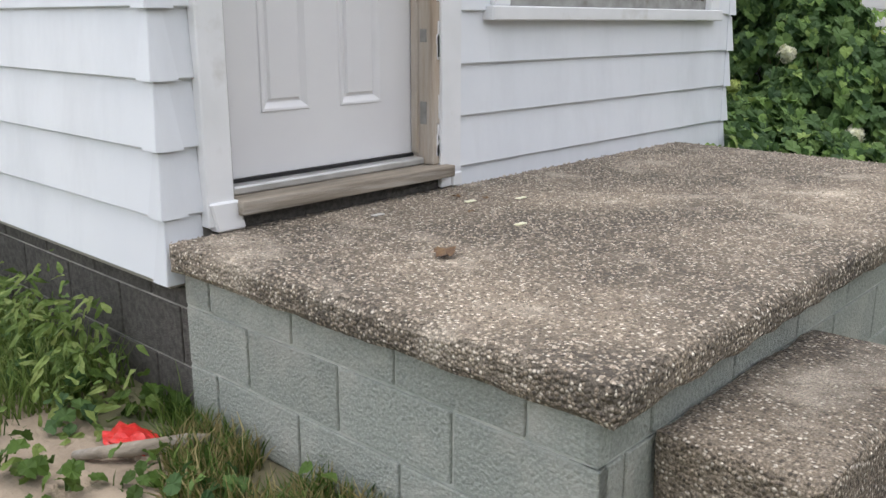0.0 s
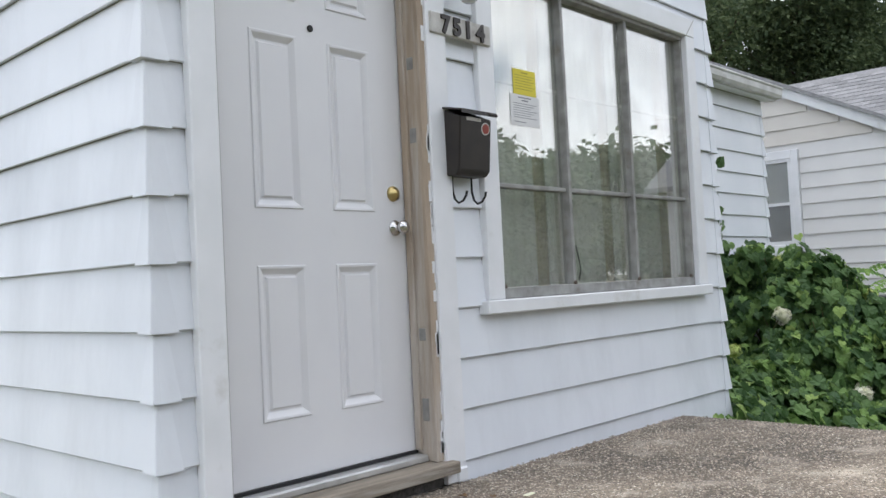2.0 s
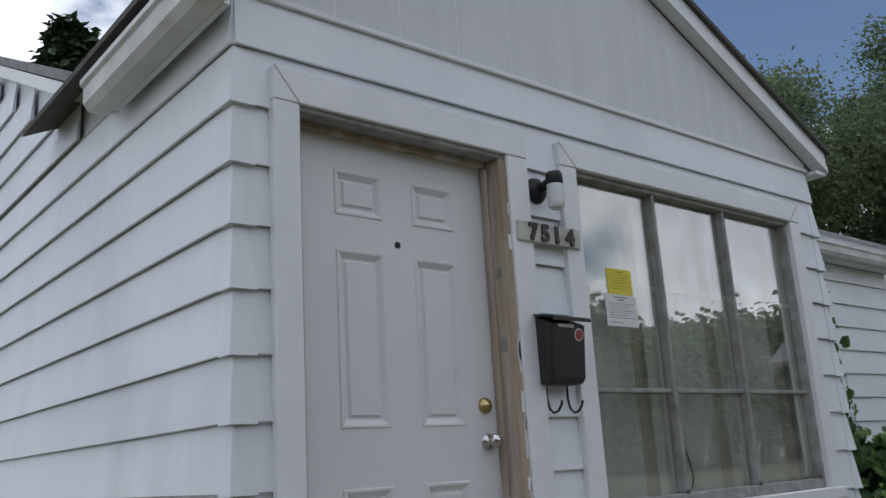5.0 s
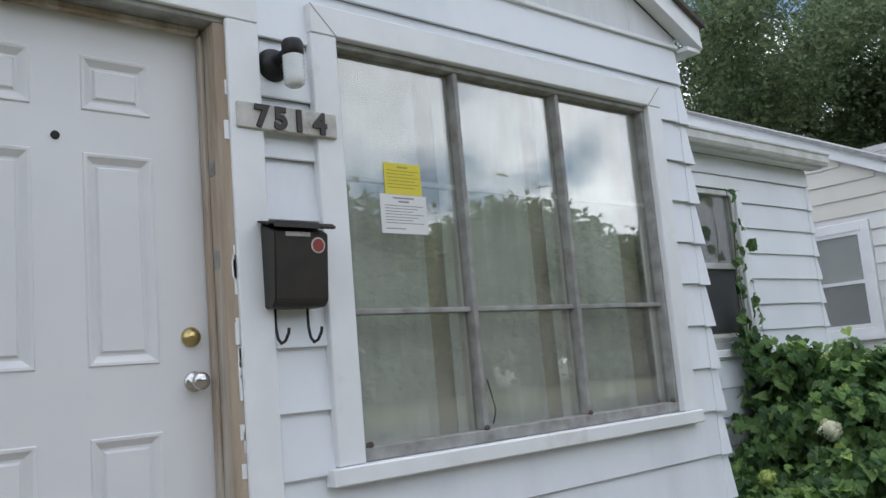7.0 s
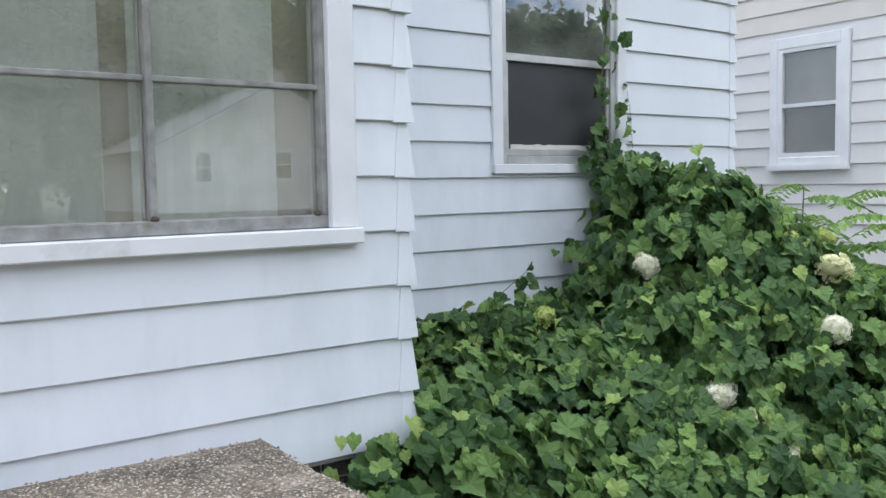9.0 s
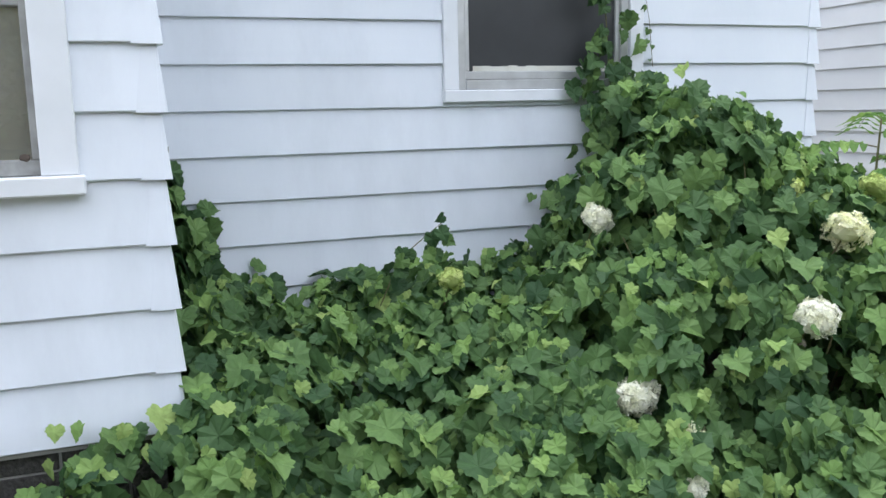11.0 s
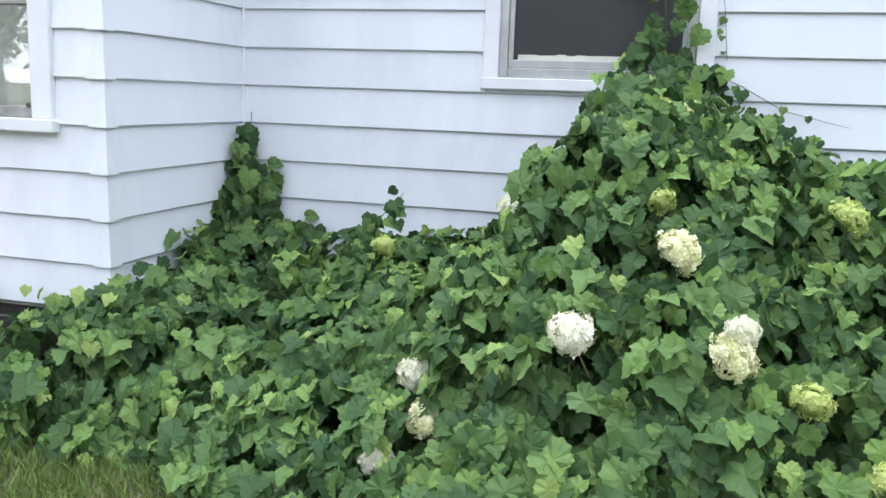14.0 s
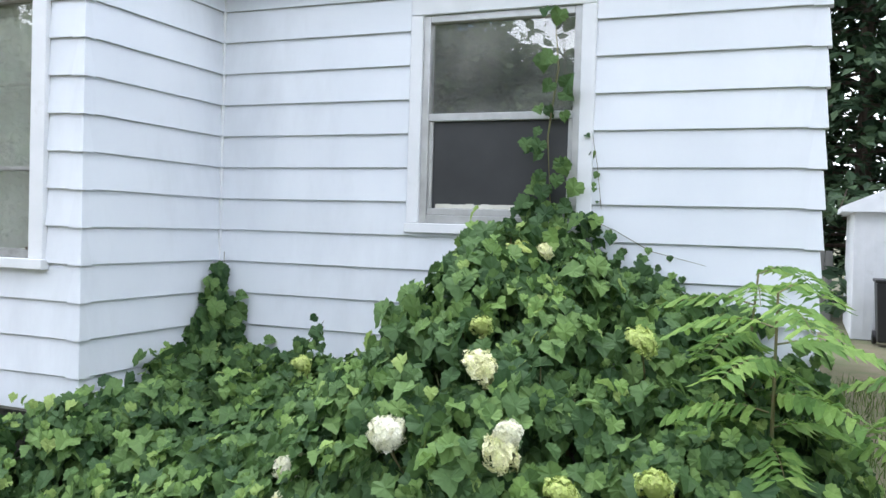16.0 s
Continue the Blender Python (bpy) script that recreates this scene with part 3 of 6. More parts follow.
wall_right = single("wall_right", holed(bmesh.new(), 'y', RY - 0.12, RY, MX - 0.12, FX - 0.122, 0.44, GABLE_Z, []), SHEATHING,
                    "white lapped siding side wall beside the shrubs", "wall", kind="structure")
wall_main = single("wall_main", holed(bmesh.new(), 'x', MX - 0.12, MX, RY + 0.002, MY, 0.44, 3.2, [MWIN]), SHEATHING,
                   "white lapped siding wall of the main house with one window", "wall", kind="structure")
wall_end = single("wall_end", holed(bmesh.new(), 'y', MY - 0.12, MY, -11.0, MX - 0.122, 0.0, 3.2, []), SIDING,
                  "white end wall of the main house", "wall", kind="structure")
single("wall_back", holed(bmesh.new(), 'x', -11.12, -11.0, LY, MY, 0.0, 3.2, []), SIDING, "white back wall of the main house", "wall", kind="structure")
# Unseen inner wall, floor and ceiling, added to close the dark interior box.
single("wall_inner", holed(bmesh.new(), 'x', MX - 0.12, MX, LY + 0.122, RY - 0.122, 0.44, 3.2, []), DARKROOM, "unseen inner wall behind the entrance room, in dim grey", "wall", kind="structure")
single("floor", box(boxbm(-11.0, MX - 0.125, LY + 0.125, MY - 0.125, 0.45, 0.58), MX + 0.005, FX - 0.125, LY + 0.125, RY - 0.125, 0.45, 0.58), DARKROOM, "unseen interior floor, dimness in its grey colour", "floor", kind="structure")
single("ceiling", box(boxbm(-10.99, MX - 0.125, LY + 0.125, MY - 0.125, 3.10, 3.16), MX + 0.005, FX - 0.125, LY + 0.125, RY - 0.125, 3.10, 3.16), DARKROOM, "unseen interior ceiling in dim grey", "ceiling", kind="structure")


def build_roofs():
    # entrance gable: panel, rake boards, roof deck, eaves
    bm = bmesh.new()
    apex = GABLE_Z + 0.05 + PITCH * (RY - MIDY)
    ends = []
    for x in (FX - 0.06, FX + 0.006):
        ends.append([bm.verts.new(p) for p in ((x, LY, GABLE_Z + 0.012), (x, RY, GABLE_Z + 0.012), (x, RY, GABLE_Z + 0.05), (x, MIDY, apex), (x, LY, GABLE_Z + 0.05))])
    for k in range(5):
        bm.faces.new((ends[0][k], ends[0][(k + 1) % 5], ends[1][(k + 1) % 5], ends[1][k]))
    bm.faces.new(ends[0][::-1])
    bm.faces.new(ends[1])
    single("gable_wall", bm, GABLE, "flat pale grey-white panelled gable above the siding", "wall", kind="structure")
    bm = bmesh.new()
    y = LY + 0.1
    while y < RY - 0.05:
        zt = apex - PITCH * abs(y - MIDY) - 0.01
        box(bm, FX + 0.006, FX + 0.0068, y, y + 0.006, GABLE_Z + 0.02, zt)
        y += 0.305
    single("gable_joint_trim", bm, TRIM, "thin upright joints of the gable panel", "trim", kind="structure")
    single("gable_base_trim", boxbm(FX, FX + 0.02, LY - 0.01, RY + 0.01, GABLE_Z - 0.012, GABLE_Z + 0.011, bevel=0.004), TRIM, "white trim strip under the gable", "trim", kind="structure")

    def sloped(y0, y1, x0, x1, drop, thick):
        """A slab that follows the gable's slope between y0 and y1 (distances from the middle)."""
        b = bmesh.new()
        for s in (-1, 1):
            q = []
            for x in (x0, x1):
                for d in (y0, y1):
                    zz = apex - PITCH * d + drop
                    q.append((x, MIDY + s * d, zz))
            v0 = [b.verts.new(p) for p in (q[0], q[1], q[3], q[2])]
            v1 = [b.verts.new((p[0], p[1], p[2] + thick)) for p in (q[0], q[1], q[3], q[2])]
            b.faces.new(v0[::-1])
            b.faces.new(v1)
            for k in range(4):
                b.faces.new((v0[k], v0[(k + 1) % 4], v1[(k + 1) % 4], v1[k]))
        return b
    half = RY - MIDY
    rake = tagged(new("roof_1", mesh_of("roof_1", sloped(0.0, half + 0.17, MX - 0.8, FX + 0.10, 0.148, 0.03), SHINGLEDARK)), "dark shingled gable roof of the entrance room", "roof", kind="structure")
    single("rake_trim", sloped(0.0, half + 0.15, FX + 0.008, FX + 0.075, 0.012, 0.131), TRIM, "white rake boards along the gable", "trim", kind="structure")
    single("rake_strip_trim", sloped(0.0, half + 0.14, FX + 0.076, FX + 0.086, 0.012, 0.035), TRIM, "thin white strip along the rake", "trim", kind="structure")
    for s, wall_y, nm in ((-1, LY, "eave_left"), (1, RY, "eave_right")):
        ya, yb = sorted((wall_y + s * 0.022, wall_y + s * 0.14))
        single(nm + "_soffit", boxbm(MX + 0.25, FX + 0.07, ya, yb, 3.165, 3.185), TRIM, "white soffit under the eave", "soffit", kind="structure")
    bm = bmesh.new()
    prof = [(0.0, 0.0), (0.075, 0.0), (0.10, 0.03), (0.104, 0.10), (0.118, 0.112), (0.118, 0.135), (0.0, 0.135)]
    e2 = [[bm.verts.new((x, LY - 0.07 - a, 3.085 + c)) for a, c in prof] for x in (-3.47, FX + 0.09)]
    for k in range(len(prof)):
        bm.faces.new((e2[0][k], e2[0][(k + 1) % len(prof)], e2[1][(k + 1) % len(prof)], e2[1][k]))
    bm.faces.new(e2[0][::-1])
    bm.faces.new(e2[1])
    single("gutter", bm, GUTTER, "aged white metal rain gutter under the roof edge", "gutter", kind="structure")
    single("eave_fascia_trim", boxbm(MX + 0.25, FX + 0.07, LY - 0.068, LY - 0.045, 3.085, 3.162), TRIM, "white fascia board behind the gutter", "trim", kind="structure")
    # main roof: ridge along y
    bm = bmesh.new()
    zr, ze = 5.1, 3.27
    sec = [(-3.50, ze), (-7.33, zr), (-11.2, ze), (-11.2, ze - 0.06), (-7.33, zr - 0.06), (-3.50, ze - 0.06)]
    e2 = [[bm.verts.new((x, y, z)) for x, z in sec] for y in (LY - 0.055, MY + 0.08)]
    for k in range(6):
        bm.faces.new((e2[0][k], e2[0][(k + 1) % 6], e2[1][(k + 1) % 6], e2[1][k]))
    for e in e2:
        bm.faces.new((e[0], e[1], e[4], e[5]))
        bm.faces.new((e[1], e[2], e[3], e[4]))
    single("roof_2", bm, SHINGLE, "grey shingled roof of the main house", "roof", kind="structure")
    bm = bmesh.new()
    for y in (LY + 0.02, MY - 0.06):
        v0 = [bm.verts.new(p) for p in ((MX - 0.02, y, 3.2), (-11.0, y, 3.2), (-7.33, y, zr - 0.07))]
        v1 = [bm.verts.new(p) for p in ((MX - 0.02, y + 0.05, 3.2), (-11.0, y + 0.05, 3.2), (-7.33, y + 0.05, zr - 0.07))]
        bm.faces.new(v0)
        bm.faces.new(v1[::-1])
        for k in range(3):
            bm.faces.new((v0[k], v0[(k + 1) % 3], v1[(k + 1) % 3], v1[k]))
    r2 = bmesh.new()
    for y in (LY - 0.054, MY + 0.03):
        a0 = [r2.verts.new((x, y, z)) for x, z in ((-3.52, ze - 0.14), (-7.33, zr - 0.14), (-7.33, zr - 0.062), (-3.52, ze - 0.062))]
        a1 = [r2.verts.new((v.co.x, y + 0.03, v.co.z)) for v in a0]
        r2.faces.new(a0)
        r2.faces.new(a1[::-1])
        for k in range(4):
            r2.faces.new((a0[k], a0[(k + 1) % 4], a1[(k + 1) % 4], a1[k]))
    single("main_rake_trim", r2, TRIM, "white rake boards of the main gable", "trim", kind="structure")
    single("gable_wall_main", bm, SIDING, "white gable ends of the main house", "wall", kind="structure")
    for ya, yb in ((RY + 0.17, MY + 0.09),):
        single("main_soffit", boxbm(MX + 0.017, -3.52, ya, yb, 3.14, 3.165), TRIM, "white soffit under the main eave", "soffit", kind="structure")
        bm = bmesh.new()
        prof = [(0.0, 0.0), (0.05, 0.0), (0.07, 0.03), (0.073, 0.085), (0.085, 0.095), (0.085, 0.11), (0.0, 0.11)]
        e2 = [[bm.verts.new((-3.518 + a, y, 3.15 + c)) for a, c in prof] for y in (ya, yb)]
        for k in range(len(prof)):
            bm.faces.new((e2[0][k], e2[0][(k + 1) % len(prof)], e2[1][(k + 1) % len(prof)], e2[1][k]))
        bm.faces.new(e2[0][::-1])
        bm.faces.new(e2[1])
        single("gutter", bm, GUTTER, "aged white metal rain gutter on the main house", "gutter", kind="structure")


build_roofs()


# ---- foundation ----
def build_foundation():
    f = single("foundation", boxbm(-11.0, -2.392, LY + 0.055, LY + 0.20, -0.2, 0.455), MORTARD, "dark stained concrete block foundation", "foundation", kind="structure")
    levels = [(-0.05, 0.157), (0.157, 0.362), (0.362, 0.44)]
    blockwork(f, 'l', LY + 0.055, -6.9, -2.392, levels, BLOCKDARK, (0.2, 0.022, 0.2))
    g = single("foundation_front", boxbm(FX - 0.19, FX - 0.052, LY + 0.21, RY - 0.055, -0.2, 0.44), MORTARD, "dark concrete block foundation under the front wall", "foundation", kind="structure")
    blockwork(g, 'x', FX - 0.052, 4.5, RY - 0.055, levels, BLOCKDARK, (0.1, 0.3, 0.1))
    single("foundation_main", boxbm(MX - 0.2, MX - 0.04, RY - 0.05, MY, -0.2, 0.44), MORTARD, "dark foundation under the main wall", "foundation", kind="structure")


build_foundation()

# ---- stoop and steps ----
stoop = thing("concrete_stoop", (-1.6, 2.94, 0.0), "raised stoop of painted block with pebbled concrete slab", "stoop")
under("slab", rough_slab(-2.395, -0.79, 1.345, 4.535, 0.50, 0.60, 0.026, 0.0022, 1.0), AGGREGATE, stoop, "exposed pebble concrete slab")
core = under("core", boxbm(-2.39, -0.855, 1.40, 4.485, -0.2, 0.502), MORTARG, stoop, "green-grey painted mortar")


def build_stoop():
    levels = [(-0.01, 0.19), (0.19, 0.388), (0.388, 0.502)]
    for fc, plane, a, b, sh in (('l', 1.40, -2.385, -0.845, (0.257, 0.081, 0.272)), ('x', -0.855, 1.39, 4.495, (0.1, 0.3, 0.2)), ('r', 4.485, -2.385, -0.845, (0.2, 0.0, 0.1))):
        blockwork(core, fc, plane, a, b, levels, BLOCKPAINT, sh)
    at = stoop.location
    rng = np.random.default_rng(5)
    bm = []
    octa = np.array([(1, 0, 0), (-1, 0, 0), (0, 1, 0), (0, -1, 0), (0, 0, 1)], float)
    tri = np.array([(0, 2, 4), (2, 1, 4), (1, 3, 4), (3, 0, 4)])
    n = 15000
    r = rng.uniform(0.0035, 0.0088, n)
    px = rng.uniform(-2.385, -0.80, n)
    py = rng.uniform(1.355, 4.525, n)
    a = rng.uniform(0, 6.28, n)
    base = np.repeat(octa[None], n, 0) * r[:, None, None] * np.stack([np.ones(n), rng.uniform(0.6, 1, n), rng.uniform(0.55, 0.95, n)], 1)[:, None, :]
    co, si = np.cos(a), np.sin(a)
    vx = base[..., 0] * co[:, None] - base[..., 1] * si[:, None] + px[:, None]
    vy = base[..., 0] * si[:, None] + base[..., 1] * co[:, None] + py[:, None]
    vz = base[..., 2] + 0.5985
    me = bpy.data.meshes.new("pebble_cover")
    me.from_pydata(np.stack([vx, vy, vz], -1).reshape(-1, 3).tolist(), [], (tri[None] + (np.arange(n) * 5)[:, None, None]).reshape(-1, 3).tolist())
    me.materials.append(PEBBLE)
    ob = new("pebble_cover", me)
    ob.parent = stoop
    ob.location = -at
    tagged(ob, label="loose-set tan and grey pebbles", kind="stuff")


build_stoop()
steps = thing("concrete_steps", (-0.5, 2.03, 0.0), "two cracked pebbled concrete steps against the stoop", "steps")
under("step", rough_slab(-0.842, -0.47, 1.59, 2.49, -0.15, 0.41, 0.026, 0.0025, 4.0), STEPMIX, steps)
under("step", rough_slab(-0.466, -0.14, 1.59, 2.49, -0.15, 0.21, 0.026, 0.0025, 7.0), STEPMIX, steps)


def mitre_seam(trim, x, ya, za, yb, zb):
    """A dark open seam where two casing lengths meet at a mitre."""
    bm = bmesh.new()
    d = Vector((0, yb - ya, zb - za))
    side = Vector((0, -d.z, d.y)).normalized() * 0.002
    a, b = Vector((x, ya, za)), Vector((x, yb, zb))
    low = [bm.verts.new(p) for p in (a - side, b - side, b + side, a + side)]
    top = [bm.verts.new(v.co + Vector((0.0012, 0, 0))) for v in low]
    bm.faces.new(low[::-1])
    bm.faces.new(top)
    for k in range(4):
        bm.faces.new((low[k], low[(k + 1) % 4], top[(k + 1) % 4], top[k]))
    part("mitre_seam", bm, SHEATHING, trim, "dark open mitre seam")


# ---- door ----
def build_door():
    trim = tagged(new("door_trim"), "white metal-clad casing round the front door", "trim", kind="structure")
    part("casing", boxbm(FX + 0.004, FX + 0.047, 1.487, 1.588, 0.62, 2.80, bevel=0.004), TRIM, trim)
    part("casing", boxbm(FX + 0.004, FX + 0.047, 2.572, 2.69, 0.603, 2.80, bevel=0.004), TRIM, trim)
    part("casing", boxbm(FX + 0.004, FX + 0.049, 1.487, 2.69, 2.801, 2.925, bevel=0.004), TRIM, trim)
    mitre_seam(trim, FX + 0.049, 1.489, 2.923, 1.588, 2.802)
    bm = bmesh.new()
    box(bm, FX + 0.006, FX + 0.06, 1.492, 1.60, 0.603, 0.70, bevel=0.006)
    for v in bm.verts:
        if v.co.z < 0.65:
            v.co.y += 0.02
    part("casing_foot", bm, TRIM, trim, "bent metal foot of the casing")
    bm = bmesh.new()
    box(bm, FX + 0.006, FX + 0.055, 2.63, 2.692, 0.602, 0.66, bevel=0.006)
    part("casing_foot", bm, TRIM, trim)
    d = tagged(new("door_1"), "closed white six-panel steel front door with worn paint", "door", kind="structure")
    fx = -2.50
    y0, y1, z0, z1 = 1.606, 2.526, 0.742, 2.774
    cols = ((1.796, 2.008), (2.149, 2.361))
    rows = ((0.955, 1.499), (1.700, 2.337), (2.466, 2.640))
    bm = bmesh.new()
    holed(bm, 'x', fx - 0.044, fx, y0, y1, z0, z1, [(a, b, c, e) for a, b in cols for c, e in rows])
    bmesh.ops.remove_doubles(bm, verts=bm.verts, dist=1e-5)
    leaf = part("door_leaf", bm, DOORPAINT, d)
    for a, b in cols:
        for c, e in rows:
            bm = bmesh.new()
            loops = []
            for inset, depth in ((0.0, 0.0), (0.004, 0.005), (0.012, 0.004), (0.032, -0.011), (0.039, -0.011), (0.046, -0.002)):
                loops.append([bm.verts.new((fx + depth, yy, zz)) for yy, zz in ((a + inset, c + inset), (b - inset, c + inset), (b - inset, e - inset), (a + inset, e - inset))])
            for p, q in zip(loops, loops[1:]):
                for k in range(4):
                    bm.faces.new((p[k], p[(k + 1) % 4], q[(k + 1) % 4], q[k]))
            bm.faces.new(loops[-1])
            part("panel", bm, DOORPAINT, leaf)
    bm = bmesh.new()
    lathe(bm, [(0.032, 0), (0.032, 0.004), (0.026, 0.010), (0.012, 0.014), (0.011, 0.030), (0.020, 0.036), (0.0275, 0.048), (0.027, 0.058), (0.018, 0.066), (0.0, 0.068)], (fx, 2.466, 1.638), 'X', 24)
    part("door_handle", bm, CHROME, d, "round chrome door knob", smooth=True)
    bm = bmesh.new()
    lathe(bm, [(0.031, 0), (0.031, 0.006), (0.026, 0.016), (0.016, 0.022), (0.015, 0.026), (0.0, 0.026)], (fx, 2.462, 1.776), 'X', 24)
    box(bm, fx + 0.026, fx + 0.029, 2.459, 2.465, 1.769, 1.783)
    part("deadbolt", bm, BRASS, d, "round brass deadbolt", smooth=True)
    bm = bmesh.new()
    lathe(bm, [(0.013, 0), (0.013, 0.004), (0.008, 0.006), (0.0, 0.004)], (fx, 2.074, 2.38), 'X', 16)
    part("peephole", bm, BLACKIRON, d, "dark peephole", smooth=True)
    fr = tagged(new("door_frame"), "bare weathered wooden door frame with peeling paint", "door frame", kind="structure")
    part("jamb", boxbm(-2.62, FX + 0.030, 1.562, 1.600, 0.70, 2.78, bevel=0.003), GREYFRAME, fr, "grey aged jamb")
    part("jamb", boxbm(-2.62, FX + 0.034, 2.533, 2.598, 0.70, 2.78, bevel=0.003), BAREWOOD, fr, "bare split jamb")
    part("door_stop", boxbm(-2.495, -2.462, 2.519, 2.5325, 0.743, 2.755, bevel=0.002), BAREWOOD, fr)
    part("door_stop", boxbm(-2.495, -2.462, 1.6005, 1.614, 0.743, 2.755, bevel=0.002), GREYFRAME, fr)
    part("head", boxbm(-2.62, FX + 0.032, 1.562, 2.598, 2.781, 2.849, bevel=0.003), GREYFRAME, fr)
    part("head_stop", boxbm(-2.495, -2.462, 1.615, 2.518, 2.760, 2.780, bevel=0.002), BAREWOOD, fr)
    bm = bmesh.new()
    for z, h in ((0.86, 0.09), (1.18, 0.05), (1.98, 0.06), (2.28, 0.05)):
        box(bm, -2.455, -2.42, 2.5300, 2.5345, z, z + h, bevel=0.0015)
    part("strike_plate", bm, GREYFRAME, fr, "old hinge and strike marks")
    rng = np.random.default_rng(17)
    bm = bmesh.new()
    for k in range(26):
        z = rng.uniform(0.72, 2.7)
        a = rng.uniform(2.552, 2.566)
        box(bm, FX + 0.0335, FX + 0.0365, a, 2.571, z, z + rng.uniform(0.015, 0.10), bevel=0.001)
    part("paint_flake", bm, TRIM, fr, "flakes of old white paint")
    bm = bmesh.new()
    for k in range(4):
        z = rng.uniform(0.8, 2.6)
        box(bm, FX + 0.0335, FX + 0.0350, 2.556, 2.571, z, z + rng.uniform(0.02, 0.07), bevel=0.001)
    part("rot_mark", bm, SHEATHING, fr, "dark rotted gaps in the jamb")
    part("sill", boxbm(-2.62, -2.335, 1.590, 2.612, 0.650, 0.698, bevel=0.008, seg=2), SILLWOOD, fr, "worn wooden door sill")
    # Dark block colour stands in for the shade in the gap under the sill.
    part("sill_riser", boxbm(-2.56, -2.395, 1.60, 2.60, 0.598, 0.649), BLOCKDARK, fr, "dark fill standing in for the shaded gap under the sill")
    part("threshold", boxbm(-2.60, -2.43, 1.602, 2.531, 0.699, 0.728, bevel=0.006), ALUMINIUM, fr, "metal threshold")
    part("weather_strip", boxbm(-2.498, -2.488, 1.607, 2.525, 0.7285, 0.741), BLACKIRON, fr)


build_door()


# ---- front window ----
def build_front_window():
    t = tagged(new("window_trim"), "white metal-clad casing round the front window", "trim", kind="structure")
    y0, y1, z0, z1 = 3.005, 4.835, 1.335, 2.815
    part("casing", boxbm(FX + 0.004, FX + 0.043, 2.897, y0, 1.3235, z1, bevel=0.004), TRIM, t)
    part("casing", boxbm(FX + 0.004, FX + 0.043, y1, 4.942, 1.3235, z1, bevel=0.004), TRIM, t)
    part("casing", boxbm(FX + 0.004, FX + 0.045, 2.897, 4.942, z1 + 0.001, 2.925, bevel=0.004), TRIM, t)
    bm = boxbm(FX + 0.002, FX + 0.062, 2.866, 4.958, 1.263, 1.3225, bevel=0.005)
    part("window_sill", bm, TRIM, t, "projecting white metal-clad sill")
    mitre_seam(t, FX + 0.045, 2.899, 2.923, 3.004, 2.817)
    mitre_seam(t, FX + 0.045, 4.940, 2.923, 4.836, 2.817)
    w = tagged(new("window_1"), "three-wide aged picture window with pale curtains behind", "window", kind="structure")
    fo = part("window_frame", boxbm(FX - 0.05, FX + 0.012, y0, y1, 1.3235, 1.372, bevel=0.004), GREYFRAME, w, "grimy aluminium frame")
    for a, b in ((y0, y0 + 0.022), (y1 - 0.022, y1)):
        part("window_frame", boxbm(FX - 0.05, FX + 0.012, a, b, 1.373, 2.79, bevel=0.003), GREYFRAME, w)
    part("window_frame", boxbm(FX - 0.05, FX + 0.016, y0, y1, 2.7905, z1, bevel=0.003), GREYFRAME, w)
    cuts = (y0 + 0.022, 3.594, 4.200, y1 - 0.022)
    for m in cuts[1:3]:
        part("mullion", boxbm(FX - 0.05, FX + 0.008, m - 0.012, m + 0.012, 1.373, 2.79, bevel=0.003), GREYFRAME, w)
    for k, (a, b) in enumerate(zip(cuts, cuts[1:])):
        a2, b2 = a + (0.016 if k else 0), b - (0.016 if k < 2 else 0)
        pane = part("pane", boxbm(FX - 0.032, FX - 0.028, a2 + 0.001, b2 - 0.001, 1.374, 2.789), GLASS, w)
        pane.visible_shadow = False
        for z in (1.835, 2.325):
            part("rail", boxbm(FX - (0.06 if z < 2 else 0.056), FX - (0.008 if z < 2 else 0.0335), a2 - 0.003, b2 + 0.003, z - 0.010, z + 0.010, bevel=0.003), SASH if z > 2 else GREYFRAME, w, "slim worn glazing bar")
        part("stile", boxbm(FX - 0.085, FX - 0.052, b2 + 0.001, b2 + 0.013, 1.34, 2.81, bevel=0.004), SASH, w)
    for m in (cuts[0] + 0.02, cuts[1], cuts[2], cuts[3] - 0.02):
        g = bmesh.new()
        bmesh.ops.create_icosphere(g, subdivisions=2, radius=1.0)
        for v in g.verts:
            v.co = Vector((FX + 0.008 + v.co.x * 0.006, m + v.co.y * 0.016, 1.378 + v.co.z * 0.012)) + Vector(noise.noise_vector(v.co * 2 + Vector((m, 0, 0)))) * 0.004
        part("grime", g, BARK, w, "dark grime at the foot of the bar")
    # pale roller curtains behind each light, with a tan edge panel
    for k, (a, b) in enumerate(zip(cuts, cuts[1:])):
        bm = bmesh.new()
        cols = 18
        front, back = [], []
        for i in range(cols + 1):
            y = a - 0.03 + (b - a - 0.09) * i / cols
            x = FX - 0.125 + 0.005 * math.sin(i * 1.7 + k)
            front.append((bm.verts.new((x, y, 1.30)), bm.verts.new((x, y, 2.85))))
            back.append((bm.verts.new((x - 0.004, y, 1.30)), bm.verts.new((x - 0.004, y, 2.85))))
        for i in range(cols):
            bm.faces.new((front[i][0], front[i + 1][0], front[i + 1][1], front[i][1]))
            bm.faces.new((back[i][1], back[i + 1][1], back[i + 1][0], back[i][0]))
        for e in (0, cols):
            bm.faces.new((front[e][0], front[e][1], back[e][1], back[e][0]))
        single("curtain", bm, CURTAIN, "pale straight-hung curtain behind the window glass", "curtain", group="window curtains")
